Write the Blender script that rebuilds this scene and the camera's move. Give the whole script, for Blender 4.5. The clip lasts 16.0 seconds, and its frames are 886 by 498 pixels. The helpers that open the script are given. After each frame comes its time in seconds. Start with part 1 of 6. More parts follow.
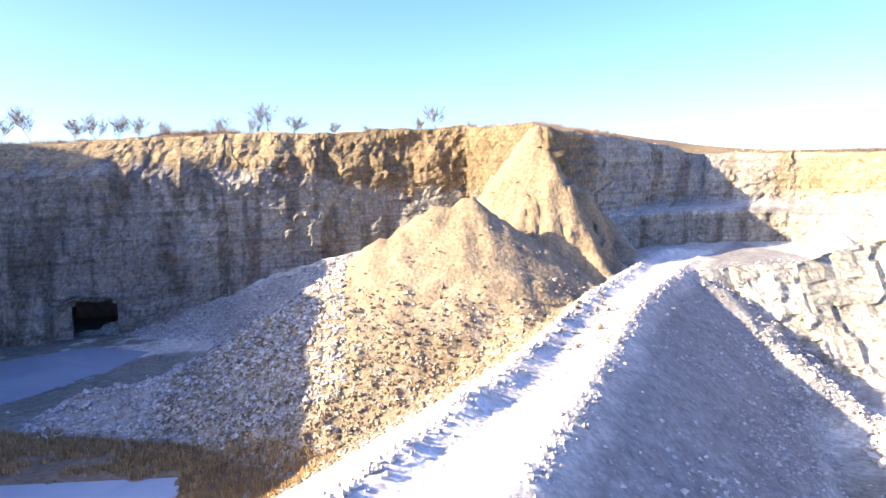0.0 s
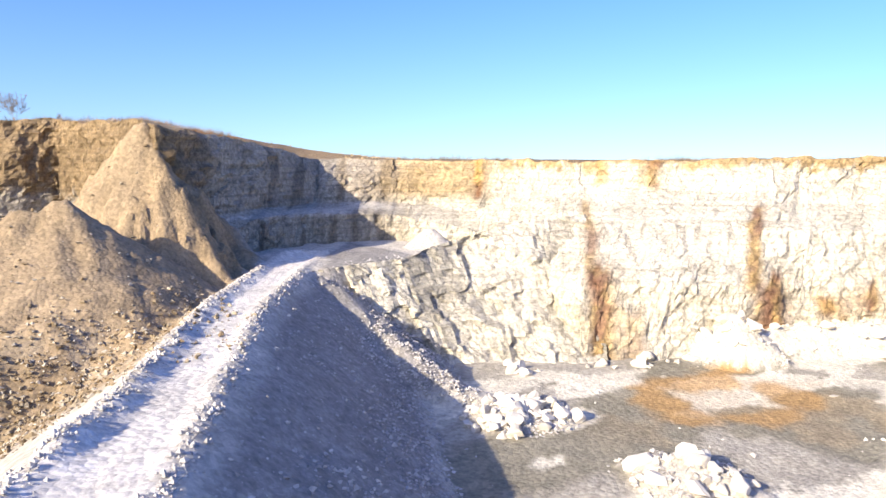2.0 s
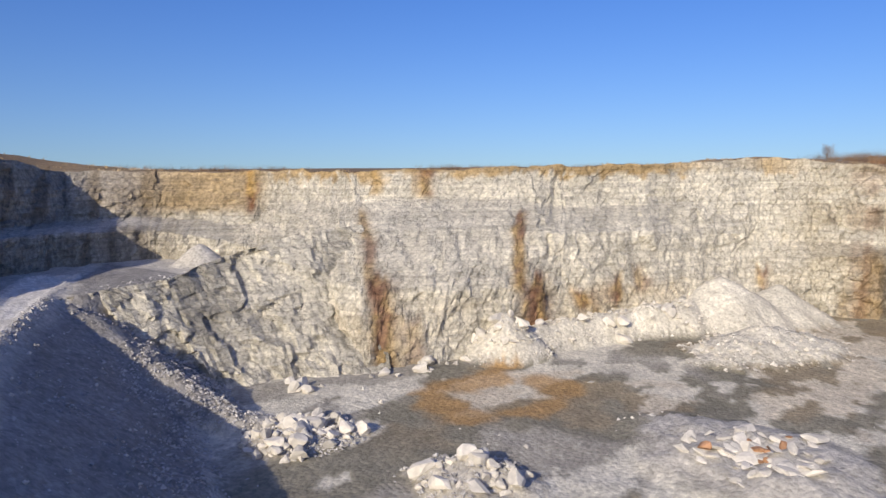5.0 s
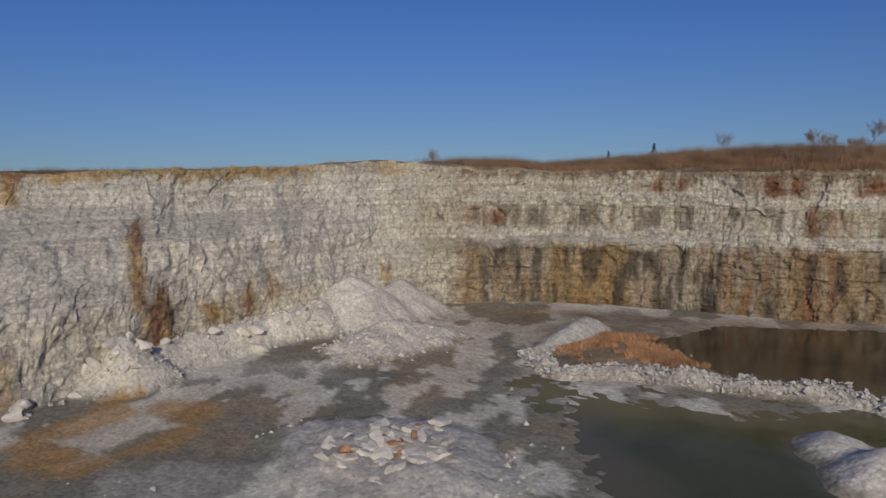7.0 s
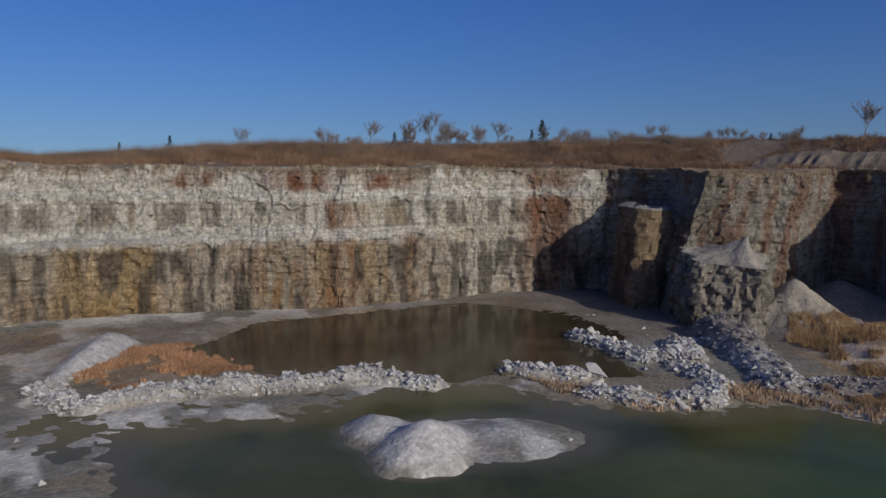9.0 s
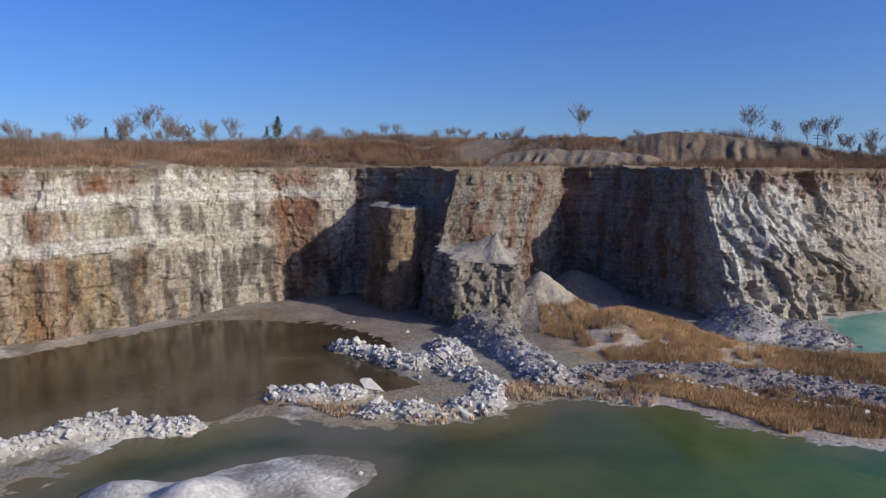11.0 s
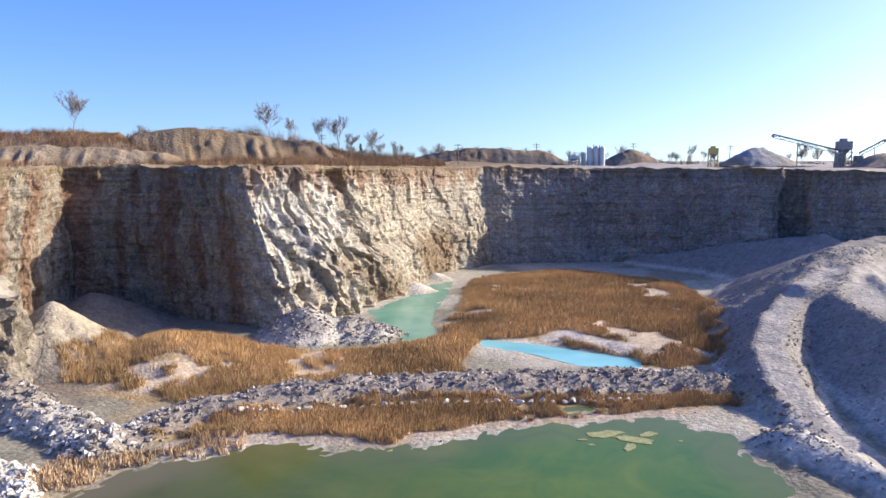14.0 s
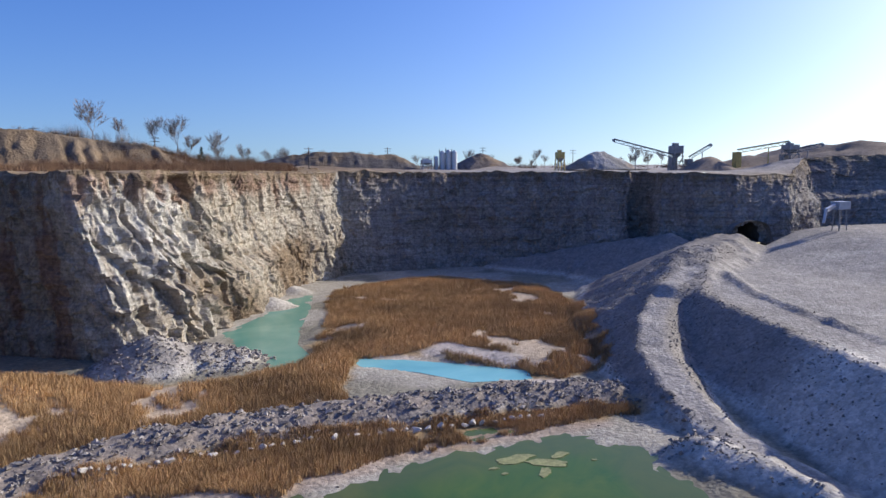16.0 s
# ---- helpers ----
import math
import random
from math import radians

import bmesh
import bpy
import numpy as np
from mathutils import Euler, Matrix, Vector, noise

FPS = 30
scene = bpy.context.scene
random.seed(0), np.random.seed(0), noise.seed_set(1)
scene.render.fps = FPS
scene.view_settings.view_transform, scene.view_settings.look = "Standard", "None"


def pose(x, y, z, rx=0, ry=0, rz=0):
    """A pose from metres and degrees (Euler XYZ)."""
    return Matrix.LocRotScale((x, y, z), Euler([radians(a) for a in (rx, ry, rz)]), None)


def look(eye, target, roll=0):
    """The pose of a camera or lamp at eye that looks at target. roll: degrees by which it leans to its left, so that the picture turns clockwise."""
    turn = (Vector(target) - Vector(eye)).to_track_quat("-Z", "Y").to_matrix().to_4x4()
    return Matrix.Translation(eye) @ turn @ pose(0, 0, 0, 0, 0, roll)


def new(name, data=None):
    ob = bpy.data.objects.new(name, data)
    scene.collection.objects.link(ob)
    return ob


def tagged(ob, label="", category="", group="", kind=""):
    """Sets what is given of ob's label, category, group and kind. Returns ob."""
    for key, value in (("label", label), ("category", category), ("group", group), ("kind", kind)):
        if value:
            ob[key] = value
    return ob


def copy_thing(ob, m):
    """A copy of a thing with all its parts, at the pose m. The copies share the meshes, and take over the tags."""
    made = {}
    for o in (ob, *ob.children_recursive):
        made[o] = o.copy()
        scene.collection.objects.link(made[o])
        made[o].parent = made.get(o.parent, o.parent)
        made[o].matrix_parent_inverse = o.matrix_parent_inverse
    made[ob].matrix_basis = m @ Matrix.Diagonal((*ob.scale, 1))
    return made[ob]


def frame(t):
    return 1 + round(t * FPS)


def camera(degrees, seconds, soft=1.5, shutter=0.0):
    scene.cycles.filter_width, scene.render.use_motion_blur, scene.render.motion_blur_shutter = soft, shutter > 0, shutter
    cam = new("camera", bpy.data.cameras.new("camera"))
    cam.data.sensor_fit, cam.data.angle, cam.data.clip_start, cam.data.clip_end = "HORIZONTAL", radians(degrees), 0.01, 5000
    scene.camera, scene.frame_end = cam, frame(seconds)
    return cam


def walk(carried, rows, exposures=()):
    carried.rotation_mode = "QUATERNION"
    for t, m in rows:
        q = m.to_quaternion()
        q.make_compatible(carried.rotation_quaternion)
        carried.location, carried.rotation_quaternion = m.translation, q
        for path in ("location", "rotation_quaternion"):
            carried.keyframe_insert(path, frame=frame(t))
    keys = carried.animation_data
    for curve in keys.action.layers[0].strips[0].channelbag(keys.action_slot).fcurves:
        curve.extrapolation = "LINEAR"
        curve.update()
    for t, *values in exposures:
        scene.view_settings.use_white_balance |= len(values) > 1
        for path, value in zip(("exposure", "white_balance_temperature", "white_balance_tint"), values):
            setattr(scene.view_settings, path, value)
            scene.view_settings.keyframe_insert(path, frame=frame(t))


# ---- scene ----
cam = camera(64.34, 16.0)
PATH = [
    (0.0, 0.00, 0.00, 35.28, -6.02, -7.30, 1.47),
    (0.5, 0.20, 0.35, 35.15, -12.55, -7.38, 1.11),
    (1.0, 0.41, 0.65, 35.03, -20.61, -7.43, 0.60),
    (1.5, 0.55, 1.00, 34.94, -29.10, -7.41, 0.15),
    (2.0, 0.64, 1.32, 34.91, -36.24, -7.30, -0.15),
    (2.5, 0.85, 1.58, 34.91, -41.58, -7.17, -0.28),
    (3.0, 1.11, 1.81, 34.93, -45.48, -7.03, -0.34),
    (3.5, 1.46, 1.91, 34.98, -48.69, -6.89, -0.27),
    (3.7, 1.60, 1.93, 35.00, -49.95, -6.85, -0.24),
    (5.8, 3.48, 2.03, 35.34, -57.08, -6.51, 0.62),
    (6.0, 3.95, 2.21, 35.35, -58.92, -6.49, 0.62),
    (6.5, 5.41, 2.67, 35.38, -71.72, -6.52, 0.49),
    (7.0, 7.25, 2.92, 35.37, -83.29, -6.65, 0.44),
    (7.5, 9.23, 3.13, 35.35, -93.42, -6.79, 0.28),
    (8.0, 11.24, 3.36, 35.32, -104.09, -6.95, 0.10),
    (8.5, 13.62, 3.32, 35.32, -115.46, -7.09, -0.11),
    (8.7, 14.63, 3.26, 35.32, -117.86, -7.14, -0.17),
    (10.8, 26.90, 0.53, 35.59, -141.27, -7.28, -0.07),
    (11.0, 28.01, -0.06, 35.55, -143.03, -7.31, -0.02),
    (11.5, 30.77, -1.80, 35.43, -147.24, -7.34, 0.15),
    (12.0, 33.39, -3.84, 35.24, -153.01, -7.36, 0.23),
    (12.5, 36.12, -6.43, 35.01, -162.89, -7.35, 0.08),
    (13.0, 38.81, -9.20, 34.76, -169.29, -7.30, 0.17),
    (13.5, 41.10, -11.83, 34.52, -176.48, -7.20, 0.19),
    (14.0, 43.24, -14.61, 34.35, -183.14, -7.12, 0.16),
    (14.5, 45.00, -17.39, 34.24, -188.34, -7.02, 0.16),
    (15.0, 46.47, -20.14, 34.18, -190.67, -6.94, 0.33),
    (15.5, 47.42, -22.79, 34.13, -192.27, -6.86, 0.44),
    (16.0, 48.20, -25.75, 34.08, -196.36, -6.77, 0.40),
]
walk(cam, [(t, pose(x, y, z, 90 + p, r, a)) for t, x, y, z, a, p, r in PATH],
     exposures=[(0.0, 1.95, 7500, 10), (0.5, 1.90, 7400, 10), (1.0, 1.70, 7300, 10), (1.5, 1.45, 7200, 10), (2.5, 1.00, 7000, 10), (3.5, 0.65, 6800, 10), (6.0, -0.40, 6600, 10), (7.0, -0.92, 6450, 10), (7.5, -1.12, 6250, 10), (8.0, -1.18, 6100, 10), (8.5, -1.05, 5950, 10), (11.0, -0.05, 5950, 10), (12.5, 0.50, 6100, 10), (13.5, 1.05, 6800, 10), (14.5, 1.00, 6700, 10), (16.0, 0.40, 6300, 10)])

# ---------------------------------------------------------------- sky and sun
SUN_YAW, SUN_UP = 100.5, 25.0
sun_dir = Vector((-math.sin(radians(SUN_YAW)) * math.cos(radians(SUN_UP)),
                  math.cos(radians(SUN_YAW)) * math.cos(radians(SUN_UP)), math.sin(radians(SUN_UP))))
world = bpy.data.worlds.new("sky")
scene.world = world
world.use_nodes = True
wt = world.node_tree
sky = wt.nodes.new("ShaderNodeTexSky")
sky.sky_type = 'NISHITA'
sky.sun_disc = False
sky.sun_elevation = radians(SUN_UP)
sky.sun_rotation = math.atan2(sun_dir.x, sun_dir.y)
sky.altitude, sky.air_density, sky.dust_density, sky.ozone_density = 250, 1.0, 2.0, 4.5
wt.nodes["Background"].inputs[1].default_value = 0.14
rich = wt.nodes.new("ShaderNodeHueSaturation")
rich.inputs["Hue"].default_value, rich.inputs["Saturation"].default_value = 0.52, 1.25
way = wt.nodes.new("ShaderNodeTexCoord")
lift = wt.nodes.new("ShaderNodeVectorMath")             # clear winter air: the pale band sinks below the skyline
lift.operation = 'MULTIPLY_ADD'
lift.inputs[1].default_value, lift.inputs[2].default_value = (1, 1, 0.85), (0, 0, 0.07)
wt.links.new(way.outputs["Generated"], lift.inputs[0])
wt.links.new(lift.outputs[0], sky.inputs["Vector"])
wt.links.new(sky.outputs[0], rich.inputs["Color"])
wt.links.new(rich.outputs[0], wt.nodes["Background"].inputs[0])
lamp = bpy.data.lights.new("sun", 'SUN')
lamp.energy, lamp.angle, lamp.color = 4.3, radians(0.53), (1.0, 0.90, 0.76)
sun = new("sun", lamp)
sun.matrix_world = look(sun_dir * 300, (0, 0, 0))

# ---------------------------------------------------------------- noise in numpy
def hash01(*k):
    h = np.zeros(np.broadcast(*k).shape, dtype=np.uint32)
    for i, a in enumerate(k):
        h = (h ^ (np.asarray(a).astype(np.int64) & 0xFFFFFFFF).astype(np.uint32) * np.uint32(0x9E3779B1 + 2 * i * 7919)) * np.uint32(0x85EBCA6B)
        h ^= h >> np.uint32(13)
    h *= np.uint32(0xC2B2AE35)
    h ^= h >> np.uint32(16)
    return h.astype(np.float64) / 4294967295.0


def vnoise(x, y, z=0.0, seed=0):
    x, y, z = np.broadcast_arrays(np.asarray(x, float), np.asarray(y, float), np.asarray(z, float))
    xi, yi, zi = np.floor(x), np.floor(y), np.floor(z)
    fx, fy, fz = x - xi, y - yi, z - zi
    fx, fy, fz = (f * f * (3 - 2 * f) for f in (fx, fy, fz))
    out = 0
    for dx in (0, 1):
        for dy in (0, 1):
            for dz in (0, 1):
                w = (fx if dx else 1 - fx) * (fy if dy else 1 - fy) * (fz if dz else 1 - fz)
                out = out + w * hash01(xi + dx, yi + dy, zi + dz, np.full(x.shape, seed))
    return out * 2 - 1


def fbm(x, y, z=0.0, octaves=4, seed=0, gain=0.5):
    a, s, f = 1.0, 0.0, 1.0
    for k in range(octaves):
        s = s + a * vnoise(np.asarray(x) * f, np.asarray(y) * f, np.asarray(z) * f, seed + k)
        a, f = a * gain, f * 2.03
    return s


def smooth(a, b, v):
    t = np.clip((v - a) / (b - a), 0, 1)
    return t * t * (3 - 2 * t)


def along(px, py, line):
    """Distance to a line of (x, y, values...), with the values there; the distance is signed: right of the line is positive."""
    line = np.array(line, float)
    best = np.full(px.shape, 1e9)
    side = np.zeros(px.shape)
    vals = np.zeros(px.shape + (line.shape[1] - 2,))
    for a, b in zip(line[:-1], line[1:]):
        d = b[:2] - a[:2]
        t = np.clip(((px - a[0]) * d[0] + (py - a[1]) * d[1]) / (d @ d), 0, 1)
        qx, qy = px - a[0] - t * d[0], py - a[1] - t * d[1]
        r = np.hypot(qx, qy)
        m = r < best
        best = np.where(m, r, best)
        side = np.where(m, np.sign(qx * d[1] - qy * d[0]), side)
        for k in range(vals.shape[-1]):
            vals[..., k] = np.where(m, a[2 + k] + t * (b[2 + k] - a[2 + k]), vals[..., k])
    return best, side, vals


def inside(px, py, poly):
    """Signed distance to a closed outline: positive inside."""
    poly = [tuple(p) for p in poly]
    r, _, _ = along(px, py, poly + poly[:1])
    hit = np.zeros(px.shape, bool)
    for (x0, y0), (x1, y1) in zip(poly, poly[1:] + poly[:1]):
        c = (y0 > py) != (y1 > py)
        with np.errstate(divide='ignore', invalid='ignore'):
            hit ^= c & (px < (x1 - x0) * (py - y0) / (y1 - y0 + 1e-12) + x0)
    return np.where(hit, r, -r)

# ---------------------------------------------------------------- materials
def node(nt, kind, **inputs):
    n = nt.nodes.new(kind)
    for k, v in inputs.items():
        n.inputs[k.replace("_", " ")].default_value = v
    return n


def base_material(name, rough=0.9, metal=0.0, spec=0.3):
    m = bpy.data.materials.new(name)
    m.use_nodes = True
    b = m.node_tree.nodes["Principled BSDF"]
    b.inputs["Roughness"].default_value, b.inputs["Metallic"].default_value = rough, metal
    b.inputs["Specular IOR Level"].default_value = spec
    return m, m.node_tree, b


def earth_material(name, grain=1.6, speck=0.35, crack=0.0, bump=0.25, strata=0.0, rough=0.92, chips=0.0, facets=0.0):
    """Ground or rock: the colour of the zone, varied by stains, grain, stone chips, cracks and thin beds."""
    m, nt, b = base_material(name, rough)
    L = nt.links
    at = node(nt, "ShaderNodeAttribute")
    at.attribute_name = "tint"
    geo = node(nt, "ShaderNodeTexCoord")
    big = node(nt, "ShaderNodeTexNoise", Scale=0.09, Detail=5.0, Roughness=0.6)
    fine = node(nt, "ShaderNodeTexNoise", Scale=grain, Detail=8.0, Roughness=0.72)
    for n in (big, fine):
        L.new(geo.outputs["Object"], n.inputs["Vector"])
    r1 = node(nt, "ShaderNodeMapRange", From_Min=0.3, From_Max=0.7, To_Min=0.84, To_Max=1.14)
    r2 = node(nt, "ShaderNodeMapRange", From_Min=0.28, From_Max=0.72, To_Min=1.0 - speck, To_Max=1.0 + speck * 0.8)
    L.new(big.outputs["Fac"], r1.inputs[0])
    L.new(fine.outputs["Fac"], r2.inputs[0])
    mul = node(nt, "ShaderNodeMath")
    mul.operation = 'MULTIPLY'
    L.new(r1.outputs[0], mul.inputs[0])
    L.new(r2.outputs[0], mul.inputs[1])
    level = mul.outputs[0]
    height = fine.outputs["Fac"]

    def times(val):
        nonlocal level
        k = node(nt, "ShaderNodeMath")
        k.operation = 'MULTIPLY'
        L.new(level, k.inputs[0])
        L.new(val, k.inputs[1])
        level = k.outputs[0]

    def stack(val, amount):
        nonlocal height
        k = node(nt, "ShaderNodeMath")
        k.operation = 'MULTIPLY_ADD'
        k.inputs[1].default_value = amount
        L.new(val, k.inputs[0])
        L.new(height, k.inputs[2])
        height = k.outputs[0]
    if chips:
        vor = node(nt, "ShaderNodeTexVoronoi", Scale=1.7)
        L.new(geo.outputs["Object"], vor.inputs["Vector"])
        sep = node(nt, "ShaderNodeSeparateColor")
        L.new(vor.outputs["Color"], sep.inputs[0])
        r3 = node(nt, "ShaderNodeMapRange", To_Min=1.0 - chips, To_Max=1.0 + chips)
        L.new(sep.outputs[0], r3.inputs[0])
        times(r3.outputs[0])
        stack(vor.outputs["Distance"], -0.8)
    if facets:
        vf = node(nt, "ShaderNodeTexVoronoi", Scale=1.0, Randomness=0.9)
        mf = node(nt, "ShaderNodeMapping")
        mf.inputs["Scale"].default_value = (0.9, 0.9, 1.15)
        ff = node(nt, "ShaderNodeVectorMath")
        ff.operation = 'MULTIPLY_ADD'
        ff.inputs[1].default_value = (0.9, 0.9, 0.5)
        L.new(geo.outputs["Object"], mf.inputs["Vector"])
        L.new(fine.outputs["Color"], ff.inputs[0])
        L.new(mf.outputs[0], ff.inputs[2])
        L.new(ff.outputs[0], vf.inputs["Vector"])
        sf = node(nt, "ShaderNodeSeparateColor")
        L.new(vf.outputs["Color"], sf.inputs[0])
        rf = node(nt, "ShaderNodeMapRange", To_Min=1.0 - facets, To_Max=1.0 + facets)
        L.new(sf.outputs[0], rf.inputs[0])
        times(rf.outputs[0])
        stack(sf.outputs[1], 1.1)
    if crack:
        warp = node(nt, "ShaderNodeMapping")
        warp.inputs["Scale"].default_value = (0.55, 0.55, 0.26)
        L.new(geo.outputs["Object"], warp.inputs["Vector"])
        mix = node(nt, "ShaderNodeVectorMath")
        mix.operation = 'MULTIPLY_ADD'
        mix.inputs[1].default_value = (0.7, 0.7, 0.7)
        L.new(fine.outputs["Color"], mix.inputs[0])
        L.new(warp.outputs[0], mix.inputs[2])
        vc = node(nt, "ShaderNodeTexVoronoi", Scale=1.0)
        vc.feature = 'DISTANCE_TO_EDGE'
        L.new(mix.outputs[0], vc.inputs["Vector"])
        r4 = node(nt, "ShaderNodeMapRange", From_Max=0.07, To_Min=1.0 - crack, To_Max=1.0)
        L.new(vc.outputs["Distance"], r4.inputs[0])
        times(r4.outputs[0])
        stack(r4.outputs[0], 0.8)
    if strata:
        mp = node(nt, "ShaderNodeMapping")
        mp.inputs["Scale"].default_value = (0.03, 0.03, 1.5)
        L.new(geo.outputs["Object"], mp.inputs["Vector"])
        st = node(nt, "ShaderNodeTexNoise", Scale=1.0, Detail=5.0, Roughness=0.65)
        L.new(mp.outputs[0], st.inputs["Vector"])
        r5 = node(nt, "ShaderNodeMapRange", From_Min=0.35, From_Max=0.65, To_Min=1.0 - strata, To_Max=1.0 + strata * 0.6)
        L.new(st.outputs["Fac"], r5.inputs[0])
        times(r5.outputs[0])
        stack(st.outputs["Fac"], 0.9)
    col = node(nt, "ShaderNodeVectorMath")
    col.operation = 'SCALE'
    L.new(at.outputs["Color"], col.inputs[0])
    L.new(level, col.inputs["Scale"])
    L.new(col.outputs[0], b.inputs["Base Color"])
    bp = node(nt, "ShaderNodeBump", Strength=bump, Distance=0.5)
    L.new(height, bp.inputs["Height"])
    L.new(bp.outputs[0], b.inputs["Normal"])
    return m


def plain_material(name, color, rough=0.8, metal=0.0, vary=0.2, scale=3.0, spec=0.3, per_object=0.0):
    m, nt, b = base_material(name, rough, metal, spec)
    geo = node(nt, "ShaderNodeTexCoord")
    n = node(nt, "ShaderNodeTexNoise", Scale=scale, Detail=6.0, Roughness=0.65)
    nt.links.new(geo.outputs["Object"], n.inputs["Vector"])
    r = node(nt, "ShaderNodeMapRange", From_Min=0.3, From_Max=0.7, To_Min=1 - vary, To_Max=1 + vary)
    nt.links.new(n.outputs["Fac"], r.inputs[0])
    out = r.outputs[0]
    if per_object:
        oi = node(nt, "ShaderNodeObjectInfo")
        r2 = node(nt, "ShaderNodeMapRange", To_Min=1 - per_object, To_Max=1 + per_object)
        nt.links.new(oi.outputs["Random"], r2.inputs[0])
        k = node(nt, "ShaderNodeMath")
        k.operation = 'MULTIPLY'
        nt.links.new(out, k.inputs[0])
        nt.links.new(r2.outputs[0], k.inputs[1])
        out = k.outputs[0]
    c = node(nt, "ShaderNodeVectorMath")
    c.operation = 'SCALE'
    c.inputs[0].default_value = color
    nt.links.new(out, c.inputs["Scale"])
    nt.links.new(c.outputs[0], b.inputs["Base Color"])
    bp = node(nt, "ShaderNodeBump", Strength=0.3, Distance=0.1)
    nt.links.new(n.outputs["Fac"], bp.inputs["Height"])
    nt.links.new(bp.outputs[0], b.inputs["Normal"])
    return m


def water_material(name, deep, shallow, scale=0.06, west=None, mud=None):
    """Still, cloudy water: patches of depth, small ripples and a clear sky reflection."""
    west = west or deep
    m, nt, b = base_material(name, 0.12, 0.0, 0.14)
    geo = node(nt, "ShaderNodeTexCoord")
    n = node(nt, "ShaderNodeTexNoise", Scale=scale, Detail=5.0, Roughness=0.6, Distortion=0.6)
    nt.links.new(geo.outputs["Object"], n.inputs["Vector"])
    ramp = node(nt, "ShaderNodeValToRGB")
    ramp.color_ramp.elements[0].position, ramp.color_ramp.elements[1].position = 0.36, 0.66
    ramp.color_ramp.elements[0].color, ramp.color_ramp.elements[1].color = (*deep, 1), (*shallow, 1)
    nt.links.new(n.outputs["Fac"], ramp.inputs[0])
    sep = node(nt, "ShaderNodeSeparateXYZ")
    nt.links.new(geo.outputs["Object"], sep.inputs[0])
    span = node(nt, "ShaderNodeMapRange", From_Min=75.0, From_Max=25.0)
    nt.links.new(sep.outputs[0], span.inputs[0])
    mx = node(nt, "ShaderNodeMix")
    mx.data_type = 'RGBA'
    nt.links.new(span.outputs[0], mx.inputs[0])
    nt.links.new(ramp.outputs[0], mx.inputs[6])
    n2 = node(nt, "ShaderNodeTexNoise", Scale=scale * 1.7, Detail=6.0, Roughness=0.65, Distortion=1.2)
    nt.links.new(geo.outputs["Object"], n2.inputs["Vector"])
    ramp2 = node(nt, "ShaderNodeValToRGB")
    ramp2.color_ramp.elements[0].position, ramp2.color_ramp.elements[1].position = 0.36, 0.68
    ramp2.color_ramp.elements[0].color, ramp2.color_ramp.elements[1].color = (*west, 1), (west[0] * 2.3, west[1] * 1.35, west[2] * 1.1, 1)
    nt.links.new(n2.outputs["Fac"], ramp2.inputs[0])
    nt.links.new(ramp2.outputs[0], mx.inputs[7])
    body = mx.outputs[2] if west != deep else ramp.outputs[0]
    if mud:
        at = node(nt, "ShaderNodeAttribute")
        at.attribute_name = "tint"
        see = node(nt, "ShaderNodeMix")
        see.data_type = 'RGBA'
        nt.links.new(at.outputs["Fac"], see.inputs[0])
        nt.links.new(body, see.inputs[6])
        see.inputs[7].default_value = (*mud, 1)
        body = see.outputs[2]
    nt.links.new(body, b.inputs["Base Color"])
    w = node(nt, "ShaderNodeTexNoise", Scale=1.6, Detail=3.0)
    nt.links.new(geo.outputs["Object"], w.inputs["Vector"])
    bp = node(nt, "ShaderNodeBump", Strength=0.06, Distance=0.1)
    nt.links.new(w.outputs["Fac"], bp.inputs["Height"])
    nt.links.new(bp.outputs[0], b.inputs["Normal"])
    return m


M_ROCK = earth_material("limestone_face", grain=1.5, speck=0.46, crack=0.26, bump=0.85, strata=0.2, facets=0.11)
M_FLOOR = earth_material("quarry_ground", grain=1.5, speck=0.36, bump=0.35, chips=0.14)
M_PLATEAU = earth_material("dry_grass_ground", grain=0.8, speck=0.4, bump=0.4)


def mesh_object(name, verts, faces, material, tint=None, parent=None, smooth_shade=False):
    me = bpy.data.meshes.new(name)
    verts = np.asarray(verts, np.float32)
    faces = np.asarray(faces, np.int32)
    k = faces.shape[1]
    me.vertices.add(len(verts))
    me.vertices.foreach_set("co", verts.ravel())
    me.loops.add(faces.size)
    me.loops.foreach_set("vertex_index", faces.ravel())
    me.polygons.add(len(faces))
    me.polygons.foreach_set("loop_start", np.arange(0, faces.size, k, dtype=np.int32))
    me.polygons.foreach_set("loop_total", np.full(len(faces), k, dtype=np.int32))
    me.polygons.foreach_set("use_smooth", np.full(len(faces), smooth_shade, dtype=bool))
    if tint is not None:
        at = me.attributes.new("tint", 'FLOAT_COLOR', 'POINT')
        at.data.foreach_set("color", np.concatenate([tint, np.ones((len(tint), 1))], 1).astype(np.float32).ravel())
    me.update()
    me.validate()
    me.materials.append(material)
    ob = new(name, me)
    ob.parent = parent
    return ob


def part(name, bm, material, parent, label=""):
    me = bpy.data.meshes.new(name)
    bm.to_mesh(me)
    bm.free()
    me.materials.append(material)
    ob = new(name, me)
    ob.parent = parent
    return tagged(ob, label) if label else ob


def blend(a, b, w):
    return a * (1 - w[..., None]) + np.asarray(b) * w[..., None]


